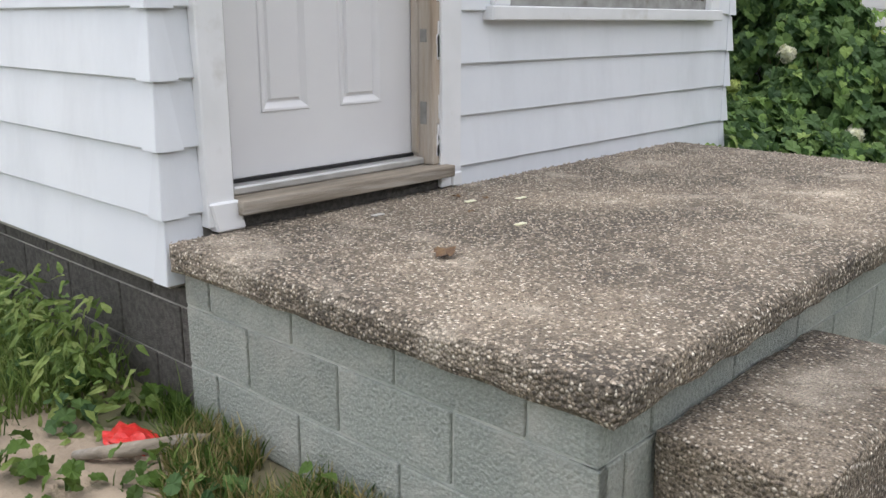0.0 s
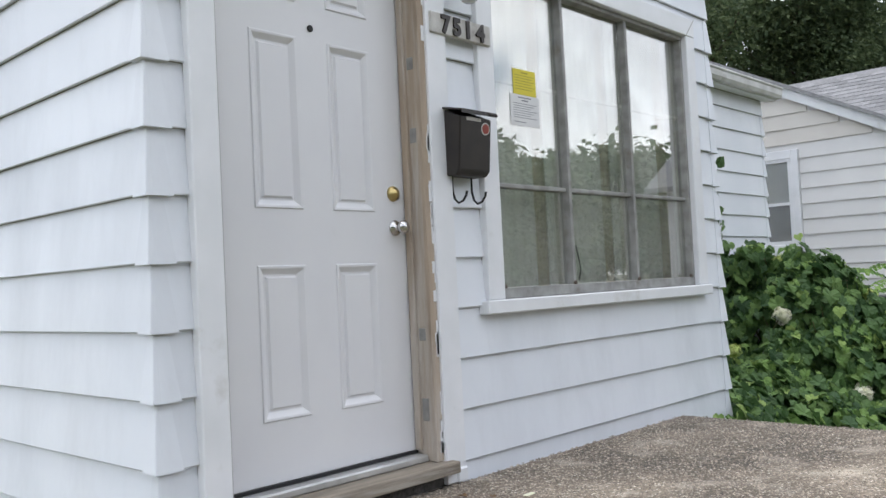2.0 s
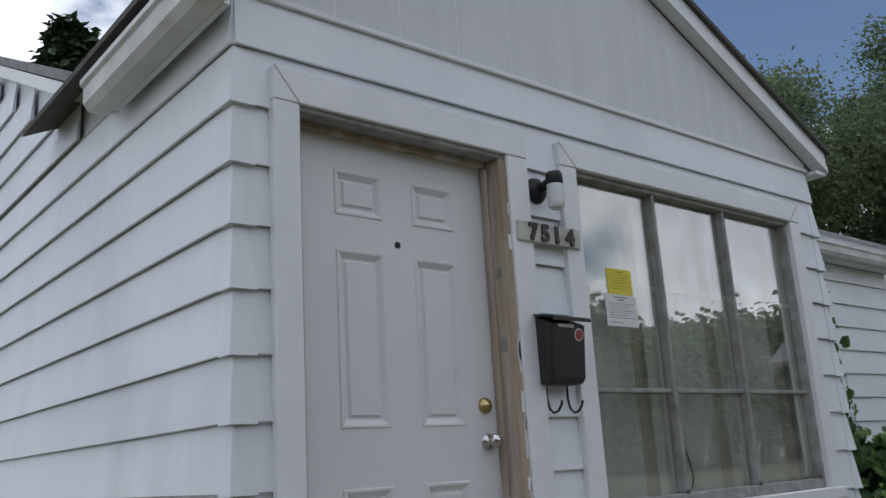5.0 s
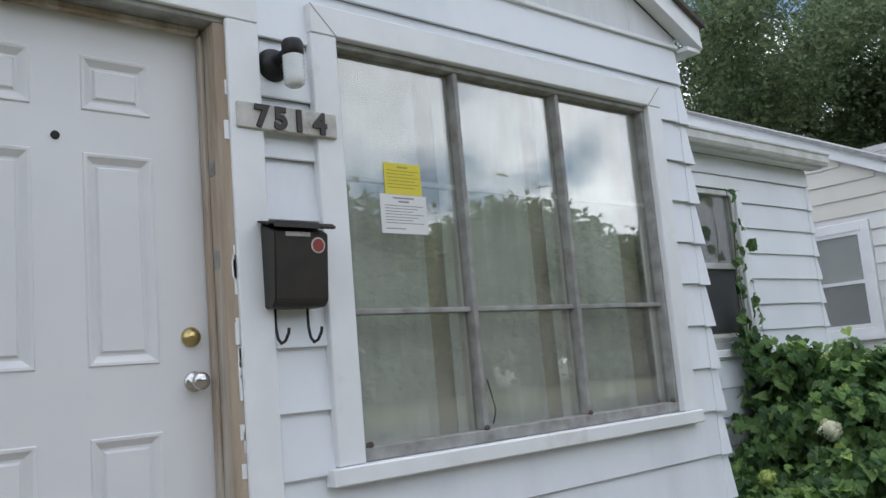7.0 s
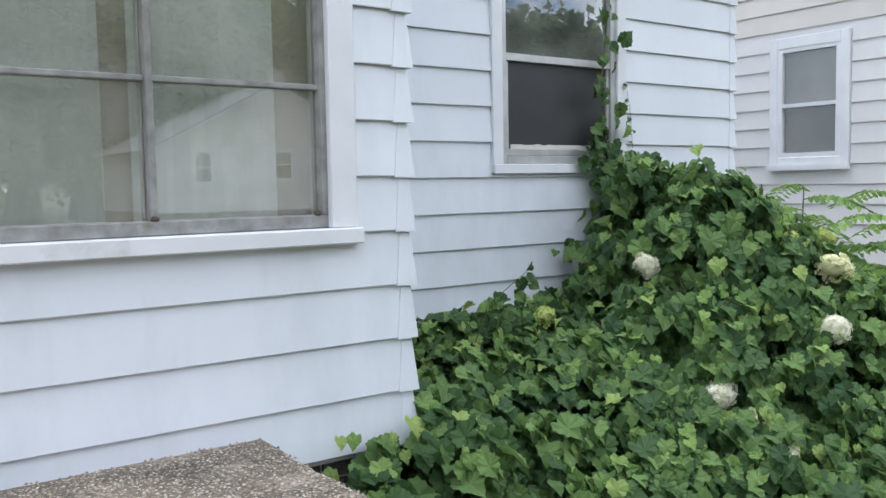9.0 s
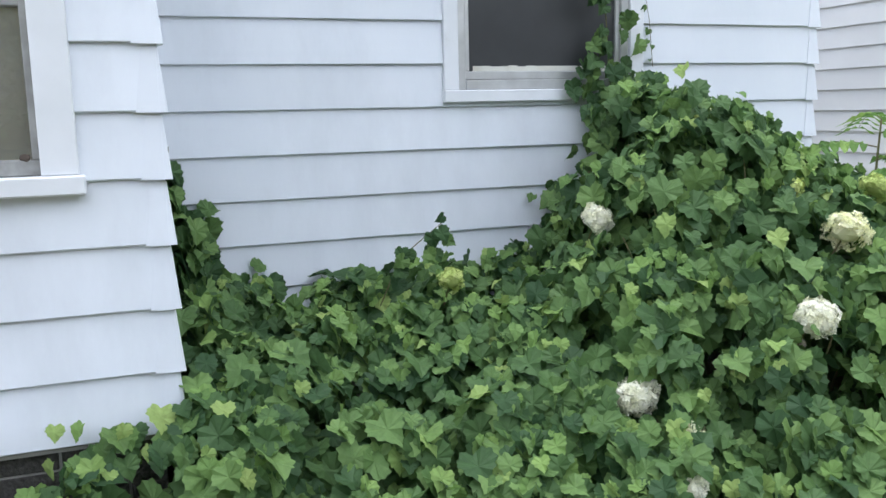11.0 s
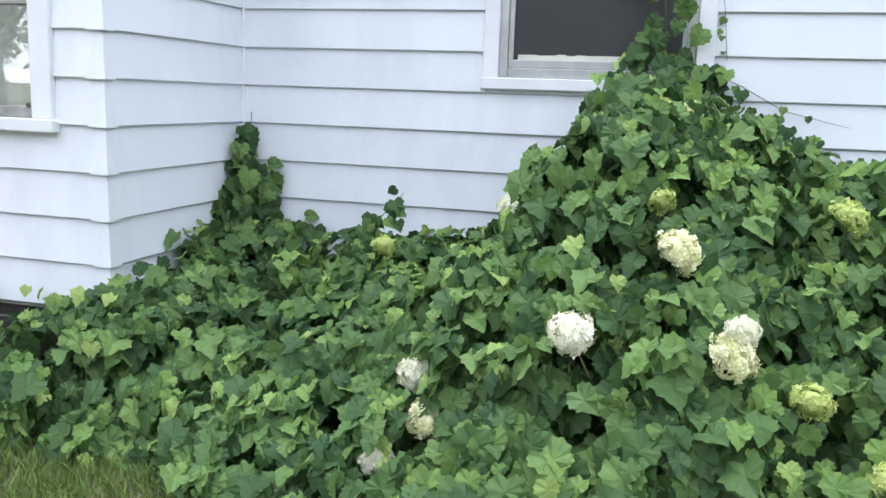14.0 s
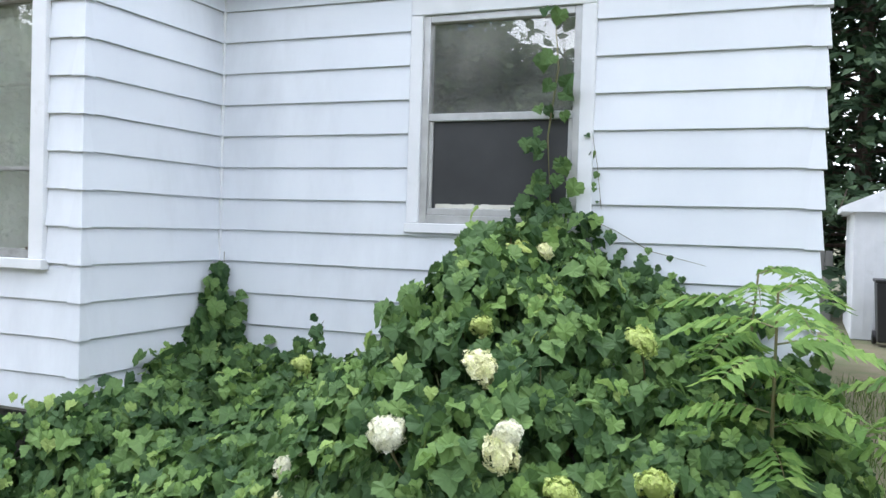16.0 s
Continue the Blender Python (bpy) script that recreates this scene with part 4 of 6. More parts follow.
        single("wall_panel", boxbm(FX - 0.155, FX - 0.14, b - 0.14, b + 0.03, 1.30, 2.85), TAN, "tan wooden board beside the curtain", "board", group="window boards")
    # Added pale board, so the gaps beside the curtains do not go dark.
    single("pale_filler_board", boxbm(FX - 0.30, FX - 0.28, 2.95, 4.95, 1.2, 2.95), CURTAIN, "added pale board brightening the gaps behind the curtains", "board")
    # glazing putty, cord
    bm = bmesh.new()
    tube(bm, [(FX + 0.0, 3.637, 1.39), (FX + 0.006, 3.650, 1.44), (FX + 0.004, 3.637, 1.50), (FX + 0.002, 3.622, 1.56)], 0.003, 5)
    single("cord", bm, BLACKIRON, "short dark cord hanging at the mullion", "cord")
    # posted notices behind the glass
    n1 = thing("yellow_notice", (FX - 0.0255, 3.31, 2.27), "yellow posted notice taped to the window glass", "notice")
    part("sheet", boxbm(-0.002, 0.0, -0.087, 0.087, 0.004, 0.125), YELLOWPAPER, n1)
    bm = bmesh.new()
    box(bm, 0.0002, 0.0006, -0.025, 0.025, 0.106, 0.113)
    for k in range(6):
        box(bm, 0.0002, 0.0006, -0.075, 0.075 - 0.02 * (k % 2), 0.094 - k * 0.013, 0.097 - k * 0.013)
    part("print", bm, node_material("ochre_print", (0.42, 0.36, 0.05), 0.8), n1, "lines of small print")
    n2 = thing("white_notice", (FX - 0.0255, 3.305, 2.125), "white printed notice taped below the yellow one", "notice")
    part("sheet", boxbm(-0.002, 0.0, -0.11, 0.11, 0.0, 0.148), WHITEPAPER, n2)
    bm = bmesh.new()
    box(bm, 0.0002, 0.0006, -0.05, 0.05, 0.132, 0.138)
    box(bm, 0.0002, 0.0006, -0.025, 0.025, 0.118, 0.125)
    for k in range(7):
        box(bm, 0.0002, 0.0006, -0.09, 0.09 - 0.025 * (k % 3), 0.104 - k * 0.011, 0.107 - k * 0.011)
    box(bm, 0.0002, 0.0006, -0.09, 0.0, 0.016, 0.02)
    part("print", bm, INK, n2, "lines of small print")


build_front_window()


# ---- main house window ----
def build_main_window():
    t = tagged(new("side_window_trim"), "white casing round the side window", "trim", kind="structure")
    y0, y1, z0, z1 = 6.685, 7.675, 1.592, 2.86
    part("casing", boxbm(MX + 0.004, MX + 0.032, 6.605, y0, 1.592, z1, bevel=0.004), TRIM, t)
    part("casing", boxbm(MX + 0.004, MX + 0.032, y1, 7.76, 1.592, z1, bevel=0.004), TRIM, t)
    part("casing", boxbm(MX + 0.004, MX + 0.034, 6.605, 7.76, z1 + 0.001, 2.965, bevel=0.004), TRIM, t)
    part("window_sill", boxbm(MX + 0.002, MX + 0.05, 6.60, 7.765, 1.53, 1.591, bevel=0.005), TRIM, t, "white sill")
    w = tagged(new("window_2"), "aluminium double-hung window with dark screen", "window", kind="structure")
    for a, b, c, d in ((y0, y0 + 0.045, z0, z1), (y1 - 0.045, y1, z0, z1), (y0 + 0.0455, y1 - 0.0455, z0, z0 + 0.05), (y0 + 0.0455, y1 - 0.0455, z1 - 0.045, z1)):
        part("window_frame", boxbm(MX - 0.05, MX + 0.012, a, b, c, d, bevel=0.004), ALUMINIUM, w)
    part("meeting_rail", boxbm(MX - 0.045, MX + 0.006, y0 + 0.046, y1 - 0.046, 2.215, 2.262, bevel=0.004), ALUMINIUM, w)
    part("lower_sash_frame", boxbm(MX - 0.045, MX - 0.002, y0 + 0.046, y1 - 0.046, 1.643, 1.685, bevel=0.004), ALUMINIUM, w)
    for a in (y0 + 0.046, y1 - 0.071):
        part("stile", boxbm(MX - 0.045, MX - 0.004, a, a + 0.025, 1.686, 2.214, bevel=0.003), ALUMINIUM, w)
    for c, d in ((1.645, 2.214), (2.263, 2.814)):
        p = part("pane", boxbm(MX - 0.030, MX - 0.026, y0 + 0.046, y1 - 0.046, c, d), GLASS, w)
        p.visible_shadow = False
        part("screen", boxbm(*((MX - 0.022, MX - 0.020) if c < 2 else (MX - 0.047, MX - 0.045)), y0 + 0.047, y1 - 0.047, c, d), DARKSHEET, w, "dark insect screen")
    bm = bmesh.new()
    n = 16
    for i in range(n):
        a = 6.78 + i * (0.80 / n)
        h = 0.012 + 0.008 * noise.noise(Vector((i * 0.9, 0, 0)))
        box(bm, MX - 0.0195, MX - 0.018, a, a + 0.80 / n, 1.686, 1.70 + h)
    part("screen_hem", bm, SASH, w, "torn pale hem of the screen")


build_main_window()


# ---- siding boards ----
def corner_caps(wall, px, py, sy, n0, n1):
    """Folded metal caps, one a course, on an outside corner whose other wall faces sy along y."""
    bm = bmesh.new()
    foot, head = 0.026, 0.007
    ring = []
    for z, d, w in ((-0.004, foot, 0.07), (COURSE - 0.012, head, 0.042)):
        ring.append([bm.verts.new(p) for p in ((d, -sy * w, z), (d + 0.001, -sy * 0.0, z), (d, sy * (d - 0.003), z), (d - 0.003, sy * d, z), (0.014 - w, sy * d, z),
                                                (0.014 - w, sy * 0.004, z), (0.004, sy * 0.004, z), (0.004, -sy * w, z))])
    m = len(ring[0])
    for k in range(m):
        bm.faces.new((ring[0][k], ring[0][(k + 1) % m], ring[1][(k + 1) % m], ring[1][k]))
    bm.faces.new(ring[0][::-1])
    bm.faces.new(ring[1])
    me = mesh_of("corner_cap", bm, SIDING)
    for n in range(n0, n1):
        ob = new("corner_cap", me)
        ob.parent = wall
        ob.location = (px, py, BASE + COURSE * n)


fholes = [(1.488, 2.689, 0.0, 2.924), (2.898, 4.941, 1.263, 2.924)]
clad(wall_front, 'x', FX, LY, RY, 0, 13, fholes, SIDING, top=GABLE_Z - 0.013)
clad(wall_left, 'l', LY, -7.3, FX, 0, 13, (), SIDING, top=GABLE_Z - 0.02)
for n in range(13, 20):
    clad(wall_left, 'l', LY, -7.3, MX - (BASE + COURSE * (n + 1) - 3.2) / 0.478, n, n + 1, (), SIDING)
clad(wall_right, 'r', RY, MX + 0.02, FX, 0, 13, (), SIDING, top=GABLE_Z - 0.09)
clad(wall_main, 'x', MX, RY + 0.022, MY, 0, 13, [(6.606, 7.759, 1.535, 2.964)], SIDING, top=3.138)
corner_caps(wall_left, FX, LY, -1, 0, 12)
corner_caps(wall_right, FX, RY, 1, 0, 12)
corner_caps(wall_main, MX, MY, 1, 0, 12)
for a, b in ((MX + 0.001, RY + 0.001),):
    single("corner_trim", boxbm(a, a + 0.024, b, b + 0.022, 0.46, 3.13, bevel=0.004), TRIM, "white inside corner strip between the walls", "trim", kind="structure")


# ---- mailbox, lamp, house number ----
def build_mailbox():
    m = thing("mailbox", (FX + 0.02, 2.755, 1.845), "black metal wall mailbox with newspaper hooks", "mailbox")
    bm = bmesh.new()
    prof = [(0.0, 0.0), (0.075, 0.0), (0.095, 0.02), (0.115, 0.235), (0.0, 0.285)]
    e2 = [[bm.verts.new((x, y, z)) for x, z in prof] for y in (-0.098, 0.098)]
    for k in range(5):
        bm.faces.new((e2[0][k], e2[0][(k + 1) % 5], e2[1][(k + 1) % 5], e2[1][k]))
    bm.faces.new(e2[0][::-1])
    bm.faces.new(e2[1])
    bmesh.ops.bevel(bm, geom=list(bm.edges), offset=0.004, segments=2, affect='EDGES')
    part("body", bm, BLACKTIN, m)
    bm = bmesh.new()
    prof = [(-0.002, 0.290), (0.135, 0.262), (0.135, 0.246), (0.130, 0.246), (0.128, 0.257), (-0.002, 0.284)]
    e2 = [[bm.verts.new((x, y, z)) for x, z in prof] for y in (-0.108, 0.108)]
    for k in range(6):
        bm.faces.new((e2[0][k], e2[0][(k + 1) % 6], e2[1][(k + 1) % 6], e2[1][k]))
    bm.faces.new(e2[0][::-1])
    bm.faces.new(e2[1])
    part("lid", bm, BLACKTIN, m)
    bm = bmesh.new()
    for k in range(3):
        lathe(bm, [(0.005, -0.008), (0.007, 0.0), (0.005, 0.008)], (0.136, 0.068 + k * 0.018, 0.252), 'Y', 8)
    part("lid_curl", bm, BLACKTIN, m, "scrolled lid lip")
    bm = boxbm(0.1125, 0.1155, -0.06, 0.03, 0.222, 0.236)
    part("label_strip", bm, PLATE, m, "pale label strip under the lid")
    bm = bmesh.new()
    tilt = Matrix.Translation((0.1125, 0.058, 0.195)) @ Matrix.Rotation(0.093, 4, 'Y')
    lathe(bm, [(0.021, 0.0), (0.021, 0.003), (0.0, 0.0035)], (0, 0, 0), 'X', 20)
    bm.transform(tilt)
    part("badge", bm, REDINK, m, "round dark red badge")
    bm = bmesh.new()
    lathe(bm, [(0.026, 0.0), (0.026, 0.0018), (0.02, 0.0018)], (0, 0, 0), 'X', 20)
    bm.transform(tilt)
    part("badge_ring", bm, PLATE, m, "pale ring round the badge")
    for y in (-0.06, 0.06):
        bm = bmesh.new()
        tube(bm, [(0.02, y, 0.03), (0.02, y, -0.06), (0.03, y, -0.095), (0.05, y, -0.112), (0.075, y, -0.105), (0.09, y + 0.004, -0.082), (0.094, y + 0.004, -0.066)], 0.005, 8)
        part("hook", bm, BLACKIRON, m, "curled newspaper hook", smooth=True)
    ob = part("bracket", boxbm(-0.019, 0.0, -0.08, 0.08, 0.02, 0.25), BLACKIRON, m)


def build_lamp():
    m = thing("porch_lamp", (FX + 0.015, 2.755, 2.675), "porch wall lamp with black base and ribbed glass jar", "wall lamp")
    bm = bmesh.new()
    lathe(bm, [(0.058, -0.012), (0.058, 0.006), (0.052, 0.02), (0.038, 0.032), (0.024, 0.036), (0.0, 0.036)], (0, 0, 0), 'X', 24)
    part("base", bm, BLACKIRON, m, "round black base", smooth=True)
    bm = bmesh.new()
    tube(bm, [(0.03, 0.0, 0.0), (0.06, 0.012, 0.018), (0.085, 0.02, 0.03)], [0.018, 0.02, 0.024], 10)
    part("arm", bm, BLACKIRON, m, smooth=True)
    bm = bmesh.new()
    lathe(bm, [(0.0, 0.065), (0.030, 0.062), (0.036, 0.05), (0.037, 0.012), (0.034, 0.008)], (0.095, 0.024, 0.0), 'Z', 20)
    part("socket", bm, BLACKIRON, m, "black lamp holder", smooth=True)
    bm = bmesh.new()
    prof = [(0.030, 0.008)]
    for k in range(7):
        z = 0.004 - k * 0.013
        prof += [(0.037, z), (0.033, z - 0.0065)]
    prof += [(0.034, -0.09), (0.022, -0.10), (0.0, -0.103)]
    lathe(bm, prof, (0.095, 0.024, 0.0), 'Z', 20)
    part("jar", bm, LAMPGLASS, m, "ribbed clear glass jar", smooth=True)


def build_number():
    m = thing("house_number_sign", (FX + 0.047, 2.782, 2.432), "weathered grey board with dark house numerals", "house number")
    bm = boxbm(-0.012, 0.010, -0.19, 0.19, 0.0, 0.088, bevel=0.004)
    part("board", bm, PLATE, m)
    part("backing", boxbm(-0.030, -0.0125, -0.06, 0.06, 0.02, 0.07), PLATE, m)
    for k, ch in enumerate("7514"):
        cu = bpy.data.curves.new("numeral", 'FONT')
        cu.body, cu.size, cu.extrude, cu.offset = ch, 0.1, 0.004, 0.0045
        cu.align_x = 'CENTER'
        tmp = new("numeral_source", cu)
        deps = bpy.context.evaluated_depsgraph_get()
        me = bpy.data.meshes.new_from_object(tmp.evaluated_get(deps))
        bpy.data.objects.remove(tmp)
        me.materials.clear()
        me.materials.append(NUMBER)
        ob = new("numeral", me)
        ob.parent = m
        ob.matrix_basis = pose(0.0145, -0.105 + 0.07 * k + (0.012 if k == 3 else 0), 0.010, 90, 0, 90)
        tagged(ob, label="dark numeral " + ch)


build_mailbox()
build_lamp()
build_number()


# ---- bits on the slab and by the corner ----
def build_litter():
    bm = bmesh.new()
    ring = []
    c = bm.verts.new((-2.35, 0.85, 0.035))
    for k in range(28):
        a = k * 2 * math.pi / 28
        r = 1 + 0.35 * noise.noise(Vector((math.cos(a) * 1.5, math.sin(a) * 1.5, 3)))
        x, y = -2.35 + 0.75 * r * math.cos(a), 0.85 + 0.36 * r * math.sin(a)
        ring.append(bm.verts.new((x, y, ground_height(x, y) - 0.004)))
    for k in range(28):
        bm.faces.new((c, ring[k], ring[(k + 1) % 28]))
    bmesh.ops.subdivide_edges(bm, edges=bm.edges, cuts=3, use_grid_fill=True)
    for v in bm.verts:
        v.co.z = max(v.co.z, ground_height(v.co.x, v.co.y) + 0.006) + 0.012 * noise.noise(v.co * 9)
    single("bare_earth", bm, DIRT, "patch of bare tan earth by the house corner", "earth", kind="structure", smooth=True)
    for k, (x, y, size, turn) in enumerate(((-1.66, 1.82, 0.11, 0.5), (-2.20, 2.46, 0.05, 2.0), (-2.10, 2.52, 0.04, 1.1), (-1.98, 2.30, 0.035, 2.7))):
        base, faces = leaf_shape("toothed")
        bm = bmesh.new()
        vs = []
        for px, py, pz in base:
            curl = Vector((px * 0.7, py - 0.5, 0.55 * px * px + 0.16 * noise.noise(Vector((px * 4, py * 4, k)))))
            vs.append(bm.verts.new(Matrix.Rotation(turn, 3, 'Z') @ curl * size + Vector((x, y, 0.606 + 0.06 * size))))
        for f in faces:
            bm.faces.new([vs[i] for i in f])
        single("dead_leaf", bm, RUST, "curled brown dead leaf on the pebbled slab", "leaf", group="dead leaves on the slab")
    for k, (x, y) in enumerate(((-2.12, 2.42), (-2.02, 2.60), (-1.75, 2.25), (-2.20, 2.02))):
        single("paint_chip", boxbm(x, x + 0.02, y, y + 0.05, 0.603, 0.607, bevel=0.001), PETALW if k != 3 else PLATE, "white flake of paint on the slab", "paint flake", group="paint flakes")
    w = thing("red_wrapper", (-2.32, 1.13, 0.04), "crumpled shiny red plastic wrapper on the ground", "wrapper")
    bm = bmesh.new()
    bmesh.ops.create_icosphere(bm, subdivisions=3, radius=1.0)
    for v in bm.verts:
        n = noise.noise(v.co * 2.3) * 0.5 + noise.noise(v.co * 6) * 0.25
        v.co = Vector((v.co.x * 0.10, v.co.y * 0.065, v.co.z * 0.028)) * (1 + n)
    part("foil", bm, REDFOIL, w)
    bm = bmesh.new()
    tube(bm, [(-2.36, 0.98, 0.03), (-2.28, 1.05, 0.045), (-2.21, 1.14, 0.05), (-2.17, 1.24, 0.05), (-2.14, 1.31, 0.04)], [0.014, 0.02, 0.024, 0.022, 0.016], 9)
    for v in bm.verts:
        v.co += Vector(noise.noise_vector(v.co * 30)) * 0.006
    single("root", bm, SILLWOOD, "short brown woody root lying on the earth", "root", smooth=True)
    rng = np.random.default_rng(3)
    for k in range(14):
        bm = bmesh.new()
        bmesh.ops.create_icosphere(bm, subdivisions=2, radius=1.0)
        s = rng.uniform(0.012, 0.045)
        x, y = rng.uniform(-2.45, -1.7), rng.uniform(0.75, 1.36)
        for v in bm.verts:
            v.co = Vector((v.co.x * s * 1.2, v.co.y * s, v.co.z * s * 0.6)) * (1 + 0.4 * noise.noise(v.co * 2 + Vector((k, 0, 0)))) + Vector((x, y, ground_height(x, y) + s * 0.3))
        single("stone", bm, DIRT, "small pale clod of earth by the foundation", "stone", group="stones by the corner")


build_litter()


# ---- shrubs and vines ----
RIDGE_Y = (4.4, 4.9, 5.4, 6.0, 6.7, 6.95, 7.15, 7.40, 7.70, 7.90, 8.12, 8.45, 8.85, 9.15, 9.5)
RIDGE_Z = (0.42, 0.60, 0.65, 0.66, 0.67, 0.74, 1.00, 1.38, 1.58, 1.44, 1.16, 1.06, 0.96, 0.85, 0.0)


def crown_height(x, y):
    """Top of the hydrangea and vine mass: a ridge along the wall that swells towards the walk."""
    full = max(0.0, min(1.0, (y - 6.6) / 0.7))
    front = -1.25 - 0.55 * max(0.0, min(1.0, (6.9 - y) / 1.5)) - 0.2 * full
    u = max(0.0, (x + 3.6) / (front + 3.6))
    if u >= 1:
        return 0.0
    swell = 0.26 * max(0.0, min(1.0, (x + 3.35) / 0.6)) * max(0.0, min(1.0, (7.9 - y) / 0.4))
    fade = max(0.0, min(1.0, (9.4 - y) / 0.5)) * max(0.0, min(1.0, (y - 4.4) / 0.5))
    h = float(np.interp(y + swell, RIDGE_Y, RIDGE_Z)) * (1 - u ** (2.0 + 0.5 * full + 2.5 * max(0.0, min(1.0, (5.8 - y) / 0.5)))) * fade
    return h * (1 + 0.15 * noise.noise(Vector((x * 2.1, y * 2.1, 5))) + 0.20 * noise.noise(Vector((x * 4.6, y * 4.6, 8))))


def crown_slope(x, y):
    e = 0.04
    n = Vector((-(crown_height(x + e, y) - crown_height(x - e, y)) / (2 * e), -(crown_height(x, y + e) - crown_height(x, y - e)) / (2 * e), 1.0))
    n.x, n.y = max(-2.5, min(2.5, n.x)), max(-2.5, min(2.5, n.y))
    return n.normalized()


def inside_house(x, y):
    return x < FX + 0.05 and y < RY + 0.04 or x < MX + 0.05


HEADS = [("w", -1.90, 7.36, 0.730, 0.077), ("w", -2.14, 6.77, 0.445, 0.068), ("c", -1.95, 6.86, 0.340, 0.063), ("w", -1.85, 7.885, 0.800, 0.050), ("c", -1.83, 7.87, 0.730, 0.068),
         ("c", -2.09, 7.68, 0.995, 0.077), ("g", -2.50, 8.26, 1.100, 0.066), ("w", -2.77, 6.97, 1.010, 0.063), ("g", -2.89, 6.34, 0.780, 0.051), ("g", -2.97, 7.56, 1.430, 0.070),
         ("c", -2.99, 7.68, 1.460, 0.041), ("g", -2.30, 7.60, 1.140, 0.047), ("g", -1.92, 8.42, 0.650, 0.066), ("g", -1.82, 8.10, 0.610, 0.051), ("w", -1.75, 6.74, 0.250, 0.050), ("g", -1.67, 8.30, 0.460, 0.047)]


def hides_flower(p):
    """True where a leaf would lie over a flower head that stands free."""
    for _, x, y, z, r in HEADS:
        d = p - Vector((x, y, z))
        f = max(0.0, min(1.0, (d.x * 0.8 + d.y * 0.1 + d.z * 0.45) / 0.4))
        if (d - Vector((0.32, 0.04, 0.18)) * f).length < r * 1.25 + 0.015:
            return True
    return False


def build_shrubs():
    rng = np.random.default_rng(11)
    sets = {"v": ([], [], []), "h": ([], [], []), "y": ([], [], [])}
    tries = total = 0
    while total < 17500 and tries < 120000:
        tries += 1
        x, y = rng.uniform(-3.6, -0.95), rng.uniform(4.35, 9.45)
        h = crown_height(x, y)
        if h < 0.05 or inside_house(x, y):
            continue
        n = crown_slope(x, y)
        if rng.random() > 0.42 + 0.58 * (1 - n.z):
            continue
        clump = noise.noise(Vector((x, y, h)) * 4.2)
        depth = rng.uniform(-0.035, 0.02) if rng.random() < 0.55 else rng.uniform(0.04, 0.30)
        if clump < -0.12:
            depth = rng.uniform(0.12, 0.36)
        elif clump > 0.18:
            depth -= 0.05 * rng.random()
        p = Vector((x, y, h)) - n * depth + Vector(rng.normal(0, 0.02, 3))
        if p.z < 0.04:
            p.z = rng.uniform(0.03, 0.10)
        if inside_house(p.x, p.y) or hides_flower(p):
            continue
        patch = noise.noise(Vector((x * 2.6, y * 2.6, 14)))
        young = depth < 0.03 and rng.random() < 0.10 + 0.55 * max(0.0, patch) + 0.10 * (y < 5.9 and x > -2.6)
        vine = rng.random() < (0.94 if y < 6.5 or x < -3.1 else 0.60)
        key = "y" if young else "v" if vine else "h"
        sets[key][0].append(p + n * 0.025 if young else p)
        sets[key][1].append(leaf_turn(rng, n + Vector((0.25, 0.0, 0.1)), 1.7, 0.5))
        sets[key][2].append(0.035 + 0.05 * rng.random() if young else 0.048 + 0.078 * rng.random() ** 1.3 if vine else 0.07 + 0.065 * rng.random())
        total += 1
    vine_patch = thing("vine_patch", (-2.4, 6.2, 0.0), "sprawling grape-leaf vine covering the bed below the wall", "vine")
    shrub = thing("hydrangea_bush", (-2.3, 7.7, 0.0), "large hydrangea bush overgrown with vine, cream flower heads", "shrub")
    for key, shp, mat, parent, nm in (("v", "lobed", VINE, vine_patch, "vine_leaves"), ("h", "toothed", HEDGE, shrub, "shrub_leaves"), ("y", "lobed", YOUNG, vine_patch, "young_leaves")):
        ob = new(nm, leaf_cloud(nm, mat, shp, *sets[key]))
        ob.parent = parent
        ob.location = -parent.location
        tagged(ob, kind="stuff")
    # single leaves that stand out in front
    metas = []
    for k in range(5):
        shp, mat = (("lobed", VINE), ("toothed", HEDGE))[k % 2]
        metas.append(leaf_cloud("leaf", mat, shp, [(0, 0, 0)], [np.eye(3)], [0.078 + 0.007 * k]))
    count = 0
    while count < 240:
        x, y = rng.uniform(-2.9, -1.2), rng.uniform(5.2, 9.0)
        h = crown_height(x, y)
        if h < 0.1 or hides_flower(Vector((x, y, h))):
            continue
        n = crown_slope(x, y)
        r = leaf_turn(rng, n, 0.6, 0.3)
        ob = new("leaf", metas[count % 5])
        ob.parent = shrub if count % 2 else vine_patch
        m = Matrix([list(r[i]) + [(Vector((x, y, h)) + n * 0.03)[i] - ob.parent.location[i]] for i in range(3)] + [[0, 0, 0, 1]])
        ob.matrix_basis = m
        count += 1
    # woody stems, each one a part
    for k in range(46):
        x, y = rng.uniform(-3.3, -1.7), rng.uniform(6.6, 8.9)
        h = crown_height(x, y)
        x0, y0 = x * 0.45 - 2.5 * 0.55, y * 0.5 + 7.8 * 0.5
        under("stem", tube(bmesh.new(), [(x0, y0, 0.0), ((x0 * 0.5 + x * 0.5), (y0 + y) / 2, h * 0.55), (x, y, h * 0.97)], [0.008, 0.006, 0.003], 5), STEM, shrub)
    return shrub, vine_patch


shrub, vine_patch = build_shrubs()


